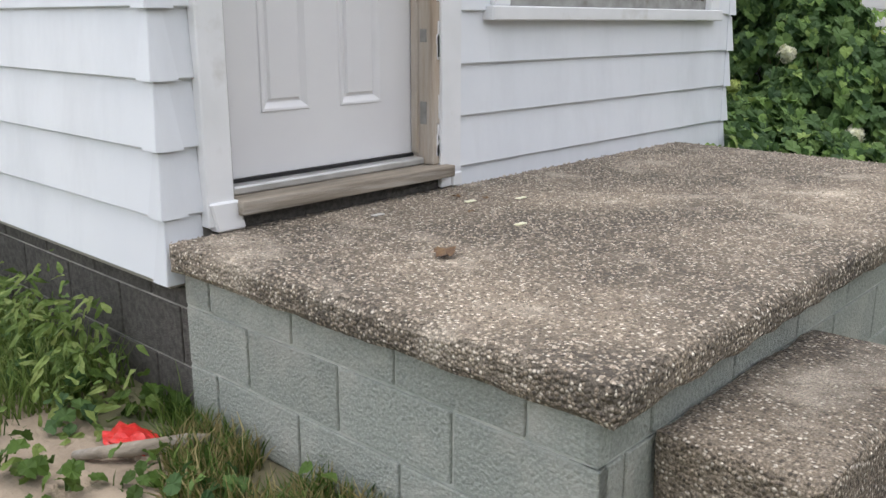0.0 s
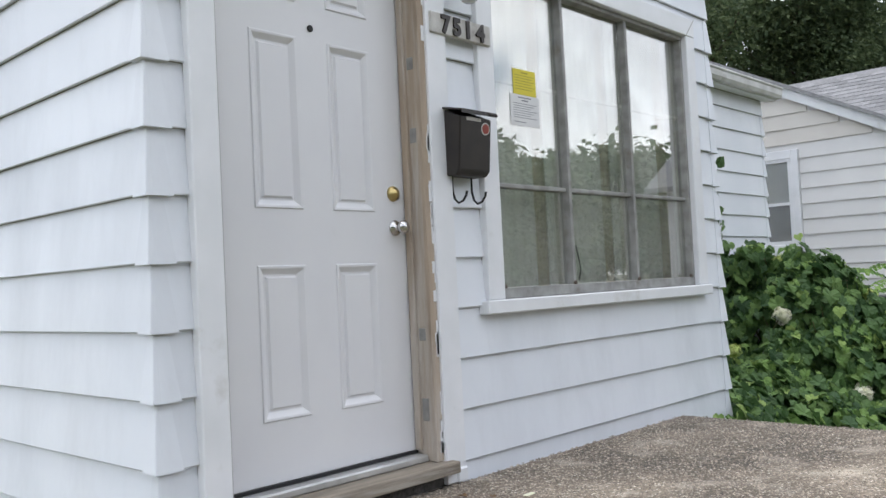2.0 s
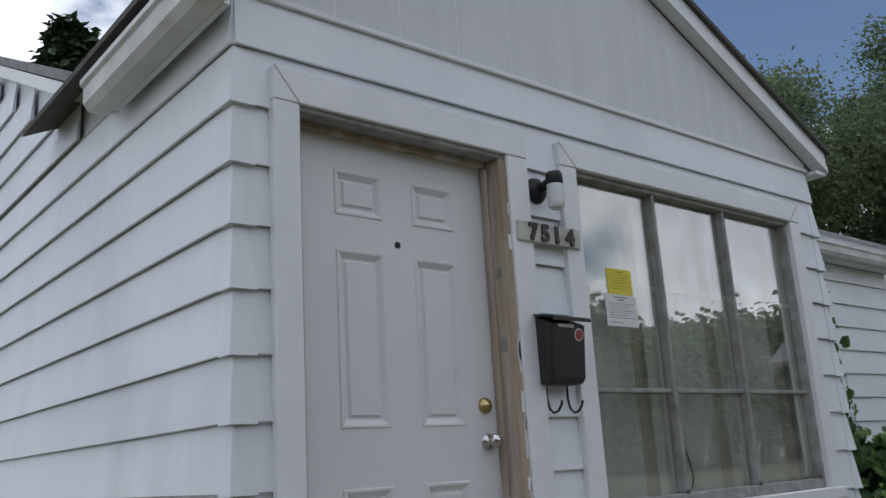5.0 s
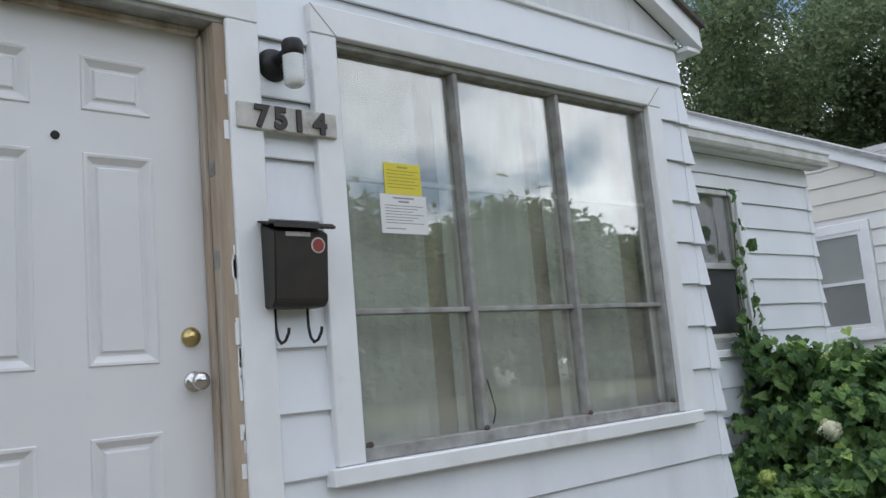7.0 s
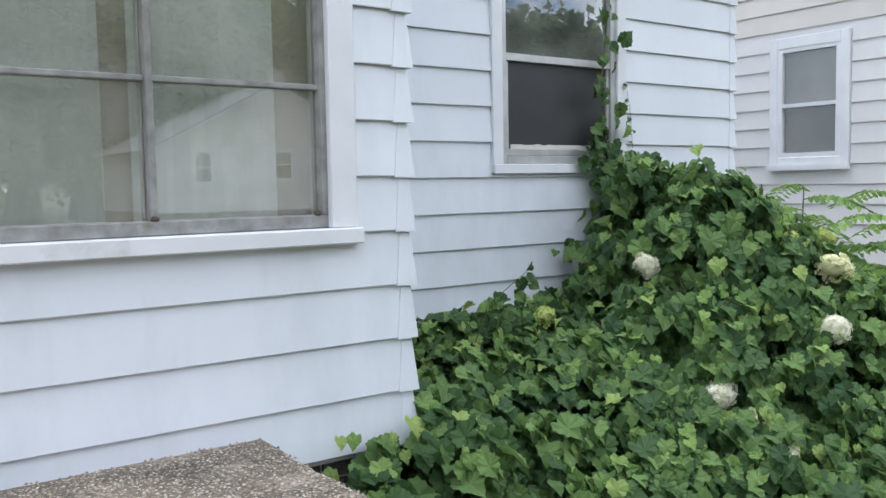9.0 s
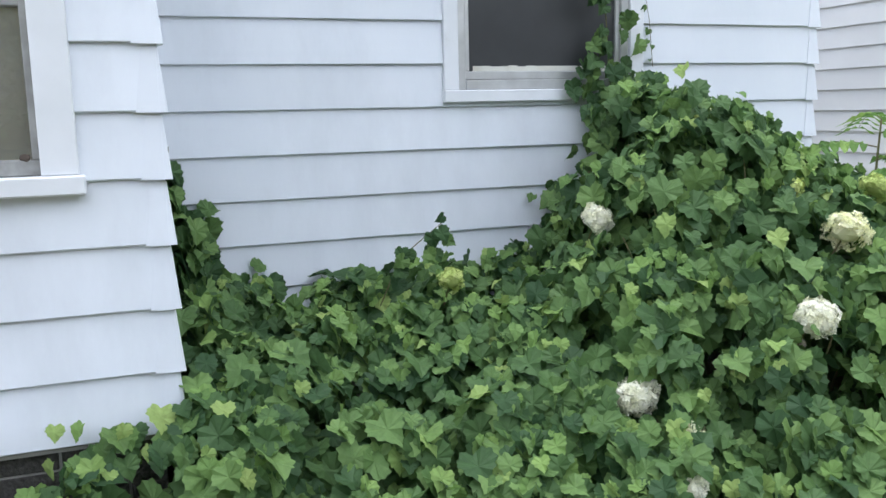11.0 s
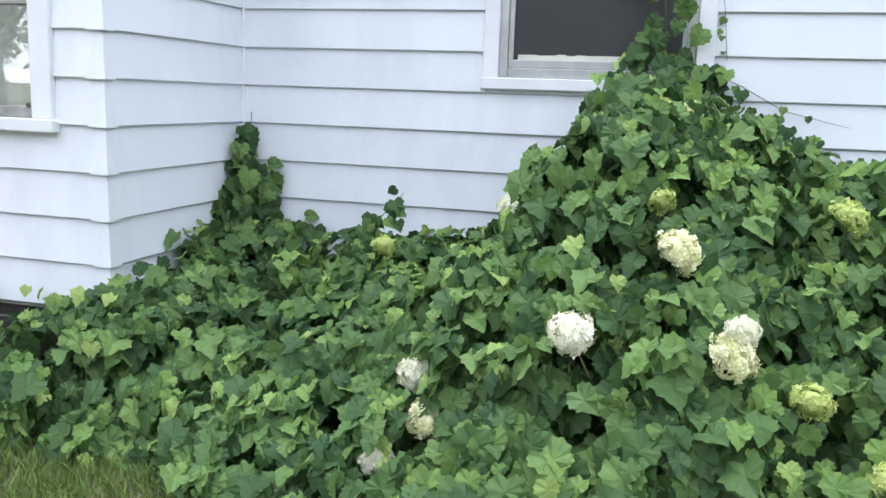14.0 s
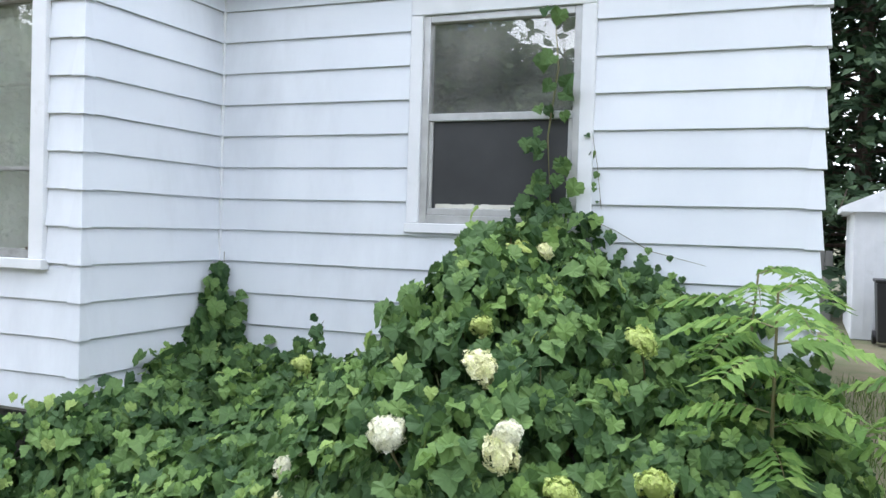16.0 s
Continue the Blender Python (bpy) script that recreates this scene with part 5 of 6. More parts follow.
def flower_mesh(name, material, radius, seed, flat=0.85, gaps=0.0):
    """A mophead: a dome of many four-petalled florets."""
    rng = np.random.default_rng(seed)
    v, f = [], []
    n = 430
    for i in range(n):
        ct = 1 - 1.55 * (i + 0.5) / n
        st = math.sqrt(max(0, 1 - ct * ct))
        ph = i * 2.39996
        d = Vector((st * math.cos(ph), st * math.sin(ph), ct))
        lump = 1 + 0.34 * noise.noise(d * 1.9 + Vector((seed, 0, 0))) + 0.24 * noise.noise(d * 4.5 + Vector((seed, 2, 0))) + rng.uniform(-0.05, 0.05)
        if gaps and noise.noise(d * 2.6 + Vector((seed, 7, 0))) < -0.18:
            continue
        c = Vector((d.x * radius, d.y * radius, d.z * radius * flat)) * lump
        q = (d + Vector(rng.normal(0, 0.38, 3))).to_track_quat('Z', 'Y')
        a0 = rng.uniform(0, 1.6)
        s = radius * rng.uniform(0.15, 0.21)
        for k in range(4):
            a = a0 + k * math.pi / 2
            i0 = len(v)
            for (r, w, h) in ((0.05, 0.0, 0.0), (0.6, 0.42, 0.12), (1.0, 0.0, rng.uniform(-0.1, 0.25)), (0.6, -0.42, 0.12)):
                p = Vector((math.cos(a) * r - math.sin(a) * w, math.sin(a) * r + math.cos(a) * w, h)) * s
                v.append(c + q @ p)
            f.append((i0, i0 + 1, i0 + 2, i0 + 3))
    i0 = len(v)
    core = bmesh.new()
    bmesh.ops.create_icosphere(core, subdivisions=2, radius=radius * 0.70)
    core.verts.ensure_lookup_table()
    for w in core.verts:
        d = w.co.normalized()
        v.append(Vector((w.co.x, w.co.y, w.co.z * flat)) * (1 + 0.34 * noise.noise(d * 1.9 + Vector((seed, 0, 0)))))
    for fc in core.faces:
        f.append(tuple(i0 + w.index for w in fc.verts))
    core.free()
    me = bpy.data.meshes.new(name)
    me.from_pydata([tuple(p) for p in v], [], f)
    me.materials.append(material)
    return me


def build_flowers():
    meshes = {k: flower_mesh("flower_head", m, 1.0, s, gaps=gp) for k, m, s, gp in (("w", PETALW, 3, 0), ("c", PETALC, 5, 1), ("g", PETALG, 9, 1))}
    names = {"w": "white rounded hydrangea flower head", "c": "cream fading hydrangea flower head", "g": "lime-green hydrangea flower head"}
    for k, (c, x, y, z, r) in enumerate(HEADS):
        ob = new("flower_head", meshes[c])
        ob.parent = shrub
        ob.matrix_basis = Matrix.Translation(Vector((x, y, z)) - shrub.location) @ Euler((0.5 * math.sin(k * 2.1), 0.75, k * 1.3 * 0.2)).to_matrix().to_4x4() @ Matrix.Diagonal((r * (0.92 + 0.16 * (k * 7 % 5) / 4), r * (0.92 + 0.2 * (k * 3 % 4) / 3), r * (0.9 + 0.25 * (k * 5 % 6) / 5), 1))
        tagged(ob, label=names[c])
        bm = bmesh.new()
        tube(bm, [(x - 0.02, y, z - r * 0.4), (x - 0.10, y, z - r - 0.08), (x - 0.25, y, max(0.02, z - 0.35))], [0.004, 0.005, 0.006], 5)
        under("stalk", bm, STEM, shrub)


build_flowers()


def climbing_vine(label, places, seed, size, path, stem=0.006):
    rng = np.random.default_rng(seed)
    v = thing("climbing_vine", path[0], label, "vine")
    bm = bmesh.new()
    tube(bm, path, [stem] * (len(path) - 1) + [stem * 0.5], 5)
    under("stem", bm, STEM, v)
    pl, ro, si = [], [], []
    for p, out, spread, count in places:
        for k in range(count):
            q = Vector(p) + Vector((rng.uniform(-0.02, 0.05), rng.normal(0, spread), rng.normal(0, spread)))
            pl.append(q)
            ro.append(leaf_turn(rng, out, 1.2, 0.35))
            si.append(rng.uniform(*size))
    ob = new("vine_leaves", leaf_cloud("vine_leaves", VINE, "lobed", pl, ro, si))
    ob.parent = v
    ob.location = -v.location
    tagged(ob, kind="stuff")
    return v


def build_climbers():
    pl = []
    for k in range(22):
        f = k / 21
        z = 0.55 + 0.72 * f
        w = (0.31 + 0.06 * math.sin(k * 1.1)) * (1 - f) ** 0.8 + 0.012
        c = int(6 * (1 - f)) + 1
        pl.append(((MX + 0.07, RY + 0.05 + w * 0.55, z), (0.9, 0.4, 0.35), w * 0.45, c))
        pl.append(((MX + 0.06 + w * 0.9, RY + 0.08, z), (0.4, 0.9, 0.35), w * 0.28, c))
    climbing_vine("grape-leaf vine climbing the inside corner of the walls", pl, 21, (0.07, 0.13),
                  [(-3.58, 5.27, 0.0), (-3.58, 5.28, 0.5), (-3.60, 5.26, 1.0), (-3.60, 5.27, 1.36)])
    pl = []
    for k in range(26):
        f = k / 25
        z = 1.50 + 1.35 * f
        y = 7.50 + 0.06 * math.sin(k * 0.9) + 0.03 * f
        pl.append(((MX + 0.07, y, z), (1.0, 0.1, 0.3), 0.05 if k > 5 else 0.16 - 0.02 * k, (1 + (k % 3 == 0) if k < 17 else k % 2) if k > 6 else 11 - k))
    climbing_vine("grape-leaf vine climbing over the side window", pl, 22, (0.06, 0.105),
                  [(MX + 0.08, 7.60, 0.0), (MX + 0.07, 7.58, 1.0), (MX + 0.06, 7.54, 1.6), (MX + 0.05, 7.50, 2.1), (MX + 0.05, 7.55, 2.5), (MX + 0.05, 7.52, 2.85)])
    pl = [((MX + 0.04, 7.55 + 0.05 * k, 1.70 - 0.025 * k), (1.0, 0.1, 0.3), 0.03, 3 if k < 6 else 1) for k in range(16)]
    climbing_vine("thin vine runner reaching along the siding", pl, 23, (0.03, 0.06),
                  [(MX + 0.03, 7.6, 1.70), (MX + 0.03, 7.9, 1.58), (MX + 0.03, 8.1, 1.47), (MX + 0.03, 8.4, 1.40)], 0.0022)
    pl = [((-3.2 + 0.02 * k, 6.16 + 0.024 * k, 0.78 + 0.028 * k), (1.0, 0.1, 0.4), 0.03, 2) for k in range(9)]
    climbing_vine("young vine shoot standing above the vine bed", pl, 24, (0.04, 0.075),
                  [(-3.2, 6.1, 0.6), (-3.15, 6.2, 0.85), (-3.05, 6.38, 1.02)], 0.003)
    pl = [((MX + 0.03, 7.80 - 0.01 * k, 1.75 + 0.05 * k), (1.0, 0.0, 0.3), 0.015, 1) for k in range(8)]
    climbing_vine("thin tendril beside the side window casing", pl, 25, (0.02, 0.04),
                  [(MX + 0.03, 7.82, 1.70), (MX + 0.035, 7.79, 1.95), (MX + 0.03, 7.74, 2.2)], 0.0016)


build_climbers()


def build_sapling(at, height, lean, seed, label):
    """A young tree with long feathered leaves."""
    rng = np.random.default_rng(seed)
    s = thing("sapling", at, label, "sapling")
    top = Vector(at) + Vector((lean[0], lean[1], height))
    bm = bmesh.new()
    tube(bm, [at, Vector(at).lerp(top, 0.5) + Vector((0.03, 0.02, 0)), top], [0.012, 0.009, 0.005], 6)
    under("stem", bm, STEM, s)
    pl, ro, si = [], [], []
    for k in range(10):
        a = k * 2.4 + rng.uniform(-0.3, 0.3)
        base = Vector(at).lerp(top, 0.55 + 0.45 * k / 9)
        d = Vector((math.cos(a), math.sin(a), 0.35))
        L = rng.uniform(0.30, 0.48)
        pts = [base + d * L * f + Vector((0, 0, -0.30 * L * f * f * 1.6)) for f in (0, 0.25, 0.5, 0.75, 1.0)]
        under("leaf_stalk", tube(bmesh.new(), pts, [0.004, 0.0035, 0.003, 0.002, 0.0015], 4), STEM, s)
        for j in range(9):
            f = 0.15 + 0.85 * j / 8
            c = base + d * L * f + Vector((0, 0, -0.30 * L * f * f * 1.6))
            for sd in (-1, 1):
                tip = (Vector((-d.y, d.x, 0)) * sd + d * 0.45 + Vector((0, 0, -0.25))).normalized()
                nrm = Vector((0, 0, 1)) + Vector(rng.normal(0, 0.15, 3))
                nrm = (nrm - tip * nrm.dot(tip)).normalized()
                side = tip.cross(nrm)
                pl.append(c)
                ro.append(np.array([[side[i], tip[i], nrm[i]] for i in range(3)]))
                si.append(rng.uniform(0.10, 0.15) * (1.1 - 0.4 * abs(f - 0.5)))
    ob = new("foliage", leaf_cloud("foliage", SAPLING, "long", pl, ro, si))
    ob.parent = s
    ob.location = -s.location
    tagged(ob, kind="stuff")


build_sapling((-2.45, 8.75, 0.0), 1.35, (0.10, 0.05), 31, "bright green sapling with long feathered leaves beside the bush")
build_sapling((-2.95, 8.55, 0.0), 1.40, (0.05, 0.15), 32, "bright green sapling with long feathered leaves by the wall")
build_sapling((-2.75, 9.25, 0.0), 1.1, (0.15, 0.25), 33, "bright green sapling with long feathered leaves beside the bush")


# ---- grass and weeds ----
def build_grass():
    rng = np.random.default_rng(41)

    def blades(name, n, area, hrange, mat, label, keep):
        v, f = [], []
        while len(f) < n * 2:
            x, y = rng.uniform(area[0], area[1]), rng.uniform(area[2], area[3])
            if not keep(x, y):
                continue
            h = rng.uniform(*hrange)
            a = rng.uniform(0, 6.28)
            w = rng.uniform(0.002, 0.0045)
            bx, by = math.cos(a), math.sin(a)
            lx, ly = rng.normal(0, 0.4, 2) * h
            z = ground_height(x, y)
            i = len(v)
            v += [(x - bx * w, y - by * w, z), (x + bx * w, y + by * w, z), (x + lx * 0.4 + bx * w * 0.8, y + ly * 0.4 + by * w * 0.8, z + h * 0.6),
                  (x + lx * 0.4 - bx * w * 0.8, y + ly * 0.4 - by * w * 0.8, z + h * 0.6), (x + lx, y + ly, z + h)]
            f += [(i, i + 1, i + 2, i + 3), (i + 3, i + 2, i + 4)]
        me = bpy.data.meshes.new(name)
        me.from_pydata(v, [], f)
        me.materials.append(mat)
        tagged(new(name, me), label, "grass", kind="stuff")

    def lawn(x, y):
        return crown_height(x, y) < 0.12 and noise.noise(Vector((x * 1.3, y * 1.3, 9))) > -0.35 and not (-0.95 < x < 0 and 1.5 < y < 2.6) and not (x < -0.8 and 1.2 < y < 4.6)
    blades("lawn_grass", 24000, (-2.2, 1.2, 4.55, 10.0), (0.03, 0.08), LAWNGREEN, "short patchy green lawn grass", lawn)

    blades("bed_edge_grass", 12000, (-2.1, -0.6, 4.6, 7.2), (0.03, 0.09), LAWNGREEN, "bright short grass along the edge of the bed", lambda x, y: crown_height(x, y) < 0.16 and not (x < -0.78 and y < 4.6))

    def tall(x, y):
        return noise.noise(Vector((x * 1.1, y * 1.1, 4))) + 0.5 * (x < -2.75) > 0.08 and y < 1.38 and not (-2.55 < x < -2.0 and y < 1.3 and y > 0.8 and rng.random() < 0.8)
    blades("tall_grass", 9000, (-5.0, -2.35, 0.2, 1.38), (0.05, 0.22), LAWNGREEN, "tall rough grass along the foundation", tall)

    def strip(x, y):
        return y < 1.38 and y > 1.05 - 0.3 * (x + 2.2) * 0.2 and noise.noise(Vector((x * 3, y * 3, 1))) > -0.2
    blades("dry_grass", 2600, (-2.25, -0.8, 0.85, 1.38), (0.04, 0.13), DRYGRASS, "dry yellow-green grass beside the stoop", strip)
    blades("short_grass", 3800, (-2.5, -0.6, 0.5, 1.38), (0.03, 0.12), GRASS, "short grass beside the stoop", strip)
    blades("yard_grass", 5000, (-5.5, -0.9, -1.6, 1.0), (0.03, 0.10), GRASS, "short grass in the side yard", lambda x, y: noise.noise(Vector((x * 1.7, y * 1.7, 7))) > 0.0)
    blades("far_grass", 5000, (-9.0, -3.7, 9.1, 11.9), (0.05, 0.16), GRASS, "rough grass between the two houses", lambda x, y: True)
    # broad-leaved weeds
    weed_leaf = [leaf_cloud("leaf", m, "toothed", [(0, 0, 0)], [np.eye(3)], [1.0]) for m in (GRASS, VINE)]
    for k, (x, y, s, n) in enumerate(((-2.50, 1.30, 0.13, 16), (-2.62, 1.08, 0.12, 14), (-2.05, 1.05, 0.10, 16), (-1.85, 1.12, 0.10, 18), (-2.75, 1.22, 0.11, 14), (-3.05, 1.15, 0.12, 14),
                                      (-1.65, 1.33, 0.09, 8), (-1.47, 1.37, 0.08, 6), (-2.35, 0.85, 0.11, 14), (-3.3, 1.22, 0.12, 14), (-2.2, 0.85, 0.1, 12))):
        pl, ro, si = [], [], []
        for j in range(n):
            a = j * 2.4
            d = Vector((math.cos(a), math.sin(a), 0.0))
            r = rng.uniform(0.0, 0.10)
            pl.append(Vector((x, y, 0.03 + rng.uniform(0.0, 0.10))) + d * r)
            ro.append(leaf_turn(rng, (d.x * 0.5, d.y * 0.5, 0.8), 0.2, 0.25))
            si.append(s * rng.uniform(0.35, 0.75))
        wd = thing("weed", (x, y, 0.0), "broad-leaved green weed growing by the foundation", "weed", "weeds by the stoop")
        for p, r, sz in zip(pl, ro, si):
            ob = new("leaf", weed_leaf[k % 2])
            ob.parent = wd
            ob.matrix_basis = Matrix([list(r[i] * sz) + [p[i] - wd.location[i]] for i in range(3)] + [[0, 0, 0, 1]])
    tw = [((-2.62 - 0.16 * k, 1.14 + 0.05 * (k % 3), 0.08 + 0.07 * (k % 4)), (0.3, -0.5, 0.8), 0.10, 60) for k in range(14)]
    pl, ro, si = [], [], []
    for p, out, sp, c in tw:
        for j in range(c):
            pl.append(Vector(p) + Vector(rng.normal(0, sp, 3)) * Vector((1, 0.8, 0.7)).length * 0.6)
            ro.append(leaf_turn(rng, out, 0.3, 0.5))
            si.append(rng.uniform(0.04, 0.085))
    pl = [Vector((p.x, min(p.y, LY - 0.02), max(0.02, p.z))) for p in pl]
    tagged(new("weed_thicket", leaf_cloud("weed_thicket", LAWNGREEN, "long", pl, ro, si)), "thicket of leafy weeds against the foundation", "weeds", kind="stuff")


build_grass()


# ---- neighbouring houses ----
def simple_window(owner, name, facing_y, x0, x1, z0, z1, rail):
    y = facing_y
    for a, b, c, d in ((x0, x0 + 0.10, z0, z1), (x1 - 0.10, x1, z0, z1), (x0 + 0.101, x1 - 0.101, z0, z0 + 0.10), (x0 + 0.101, x1 - 0.101, z1 - 0.12, z1)):
        under("window_casing", boxbm(a, b, y - 0.03, y + 0.03, c, d, bevel=0.005), TRIM, owner)
    for a, b, c, d in ((x0 + 0.10, x0 + 0.15, z0 + 0.10, z1 - 0.12), (x1 - 0.15, x1 - 0.10, z0 + 0.10, z1 - 0.12), (x0 + 0.15, x1 - 0.15, z0 + 0.10, z0 + 0.15), (x0 + 0.15, x1 - 0.15, z1 - 0.16, z1 - 0.12), (x0 + 0.15, x1 - 0.15, rail - 0.02, rail + 0.02)):
        ob = under("frame", boxbm(a, b, y - 0.02, y + 0.04, c, d), TRIM, owner)
    p = under("pane", boxbm(x0 + 0.15, x1 - 0.15, y + 0.015, y + 0.02, z0 + 0.15, z1 - 0.16), GLASS, owner)
    p.visible_shadow = False
    bl = under("blind", boxbm(x0 + 0.15, x1 - 0.15, y + 0.05, y + 0.06, rail, z1 - 0.16), BLIND, owner, "grey blind")
    # Near-black sheet paints the darkness of the unlit room behind the glass.
    under("unlit_room_sheet", boxbm(x0 + 0.12, x1 - 0.12, y + 0.07, y + 0.08, z0 + 0.1, z1 - 0.1), DARKSHEET, owner, "dark sheet standing in for the unlit room")
    under("sill", boxbm(x0 - 0.02, x1 + 0.02, y - 0.06, y - 0.031, z0 - 0.04, z0 + 0.02), TRIM, owner)


def build_neighbours():
    ny = 12.0
    h = thing("neighbour_house", (-8.0, 15.0, 0.0), "cream-sided neighbouring house with low gable and white windows", "house")
    x0, x1 = -13.0, -2.95
    ax, az, slope = -8.0, 5.62, 0.515
    ez = az - slope * (x1 - ax)
    holes = [(-5.30, -4.44, 1.62, 2.98), (-8.66, -7.76, 1.72, 3.02)]
    wall = under("wall", holed(bmesh.new(), 'y', ny, ny + 0.12, x0, x1, 0.6, 3.0, holes), CREAM, h)
    bm = bmesh.new()
    box(bm, x0, x1, ny + 0.121, 19.0, 0.6, 3.0)
    bm2 = bmesh.new()
    q = [(x0, 3.0), (x1, 3.0), (x1, ez), (ax, az), (x0, ez)]
    e2 = [[bm2.verts.new((x, y, z)) for x, z in q] for y in (ny + 0.001, 19.0)]
    for k in range(5):
        bm2.faces.new((e2[0][k], e2[0][(k + 1) % 5], e2[1][(k + 1) % 5], e2[1][k]))
    bm2.faces.new(e2[0][::-1])
    bm2.faces.new(e2[1])
    under("gable", bm2, CREAM, h)
    bm = bmesh.new()
    for (a, b, c, d) in ((x0, x0 + 0.12, ny + 0.121, 19.0), (x1 - 0.12, x1, ny + 0.121, 19.0), (x0 + 0.121, x1 - 0.121, 18.88, 19.0)):
        box(bm, a, b, c, d, 0.6, 3.0)
    under("back_walls", bm, CREAM, h)
    under("foundation", boxbm(x0 + 0.05, x1 - 0.05, ny + 0.05, 18.95, -0.1, 0.6), MORTARD, h)

    def slab(y0, y1, over, drop, thick, mat, nm):
        b = bmesh.new()
        for s, xe in ((-1, x0 - over), (1, x1 + over)):
            zz = az - slope * abs(xe - ax)
            v0 = [b.verts.new(p) for p in ((ax, y0, az + drop), (xe, y0, zz + drop), (xe, y1, zz + drop), (ax, y1, az + drop))]
            v1 = [b.verts.new((*w.co[:2], w.co.z + thick)) for w in v0]
            b.faces.new(v0)
            b.faces.new(v1[::-1])
            for k in range(4):
                b.faces.new((v0[k], v0[(k + 1) % 4], v1[(k + 1) % 4], v1[k]))
        under(nm, b, mat, h)
    slab(ny - 0.16, 19.1, 0.3, 0.02, 0.05, SHINGLE, "roof")
    slab(ny - 0.10, ny - 0.05, 0.3, -0.13, 0.148, TRIM, "rake_board")
    simple_window(h, "window", ny - 0.02, -5.335, -4.415, 1.60, 2.995, 2.26)
    simple_window(h, "window", ny - 0.02, -8.69, -7.73, 1.70, 3.03, 2.38)
    under("chimney", boxbm(-9.6, -9.05, 14.6, 15.2, 4.6, 6.45, bevel=0.02), MORTARD, h)
    # lapped boards, nearest wall
    for n in range(0, 24):
        z0 = 0.57 + 0.2085 * n
        if z0 > az - 0.1:
            break
        zm = z0 + 0.2085
        reach = (az - zm) / slope
        a, b = max(x0, ax - reach), min(x1, ax + reach)
        cuts = sorted((hh[0] - 0.03, hh[1] + 0.03) for hh in holes if hh[2] - 0.05 < z0 + 0.1 < hh[3])
        spans, cur = [], a
        for c, d in cuts:
            if c > cur:
                spans.append((cur, min(c, b)))
            cur = max(cur, d)
        if cur < b:
            spans.append((cur, b))
        for c, d in spans:
            if d - c < 0.1:
                continue
            ob = new("clapboard", board_mesh(d - c, 0, 0.2085, GABLECREAM if z0 > 2.95 else CREAM))
            ob.parent = wall
            ob.matrix_basis = pose(c, ny, z0)
            ob.location = Vector((c, ny, z0))
    # window air conditioner
    ac = thing("air_conditioner", (-8.15, 11.85, 1.78), "white window air conditioner with louvred grille", "air conditioner")
    part("case", boxbm(-0.34, 0.34, -0.22, 0.12, 0.0, 0.42, bevel=0.015, seg=2), TRIM, ac)
    part("grille_back", boxbm(-0.18, 0.30, -0.226, -0.2205, 0.05, 0.37), BLACKPLASTIC, ac, "dark grille opening")
    for k in range(11):
        part("slat", boxbm(-0.18, 0.30, -0.236, -0.2265, 0.055 + k * 0.029, 0.067 + k * 0.029), TRIM, ac)
    # farther house with a grey shingled roof
    g = thing("far_house", (-3.0, 20.0, 0.0), "farther house with pale walls and grey shingled roof", "house")
    under("wall", boxbm(-8.0, 4.0, 16.6, 23.4, 0.0, 3.3), CREAM, g)
    bm = bmesh.new()
    sec = [(16.2, 3.15), (20.0, 5.55), (23.8, 3.15), (23.8, 3.05), (20.0, 5.43), (16.2, 3.05)]
    e2 = [[bm.verts.new((x, y, z)) for y, z in sec] for x in (-8.3, 4.3)]
    for k in range(6):
        bm.faces.new((e2[0][k], e2[0][(k + 1) % 6], e2[1][(k + 1) % 6], e2[1][k]))
    for e in e2:
        bm.faces.new((e[0], e[1], e[4], e[5]))
        bm.faces.new((e[1], e[2], e[3], e[4]))
    roof = under("roof", bm, SHINGLE, g)
    ang = math.atan2(2.4, 3.8)
    tab = mesh_of("shingle", boxbm(0, 0.295, 0, 0.20, 0, 0.014), SHINGLE)
    rng = np.random.default_rng(8)
    for r in range(22):
        for c in range(13):
            ob = new("shingle", tab)
            ob.parent = roof
            f = 0.08 + r * 0.19
            ob.matrix_basis = pose(-8.2 + c * 0.30 + 0.15 * (r % 2), 16.2 + f * math.cos(ang), 3.155 + f * math.sin(ang), math.degrees(ang) - 2.5, 0, 0)
    bm = bmesh.new()
    v = [bm.verts.new(p) for p in ((-8.0, 16.6, 3.3), (-8.0, 23.4, 3.3), (-8.0, 20.0, 5.42), (4.0, 16.6, 3.3), (4.0, 23.4, 3.3), (4.0, 20.0, 5.42))]
    for q in ((0, 1, 2), (5, 4, 3), (0, 2, 5, 3), (1, 4, 5, 2), (0, 3, 4, 1)):
        bm.faces.new([v[k] for k in q])
    under("gable", bm, CREAM, g)
    # back yard shed, fence, bin
    s = thing("shed", (-15.5, 11.2, 0.0), "small white garden shed with gable roof", "shed")
    under("wall", holed(bmesh.new(), 'x', -14.1, -14.0, 9.6, 12.8, 0.0, 2.1, []), TRIM, s)
    under("wall", boxbm(-17.0, -14.101, 9.6, 12.8, 0.0, 2.1), TRIM, s)
    for k in range(22):
        under("batten", boxbm(-13.998, -13.985, 9.62 + k * 0.145, 9.635 + k * 0.145, 0.05, 2.08), TRIM, s)
    bm = bmesh.new()
    sec = [(9.4, 2.1), (11.2, 2.9), (13.0, 2.1), (13.0, 2.02), (9.4, 2.02)]
    e2 = [[bm.verts.new((x, y, z)) for y, z in sec] for x in (-17.1, -13.85)]
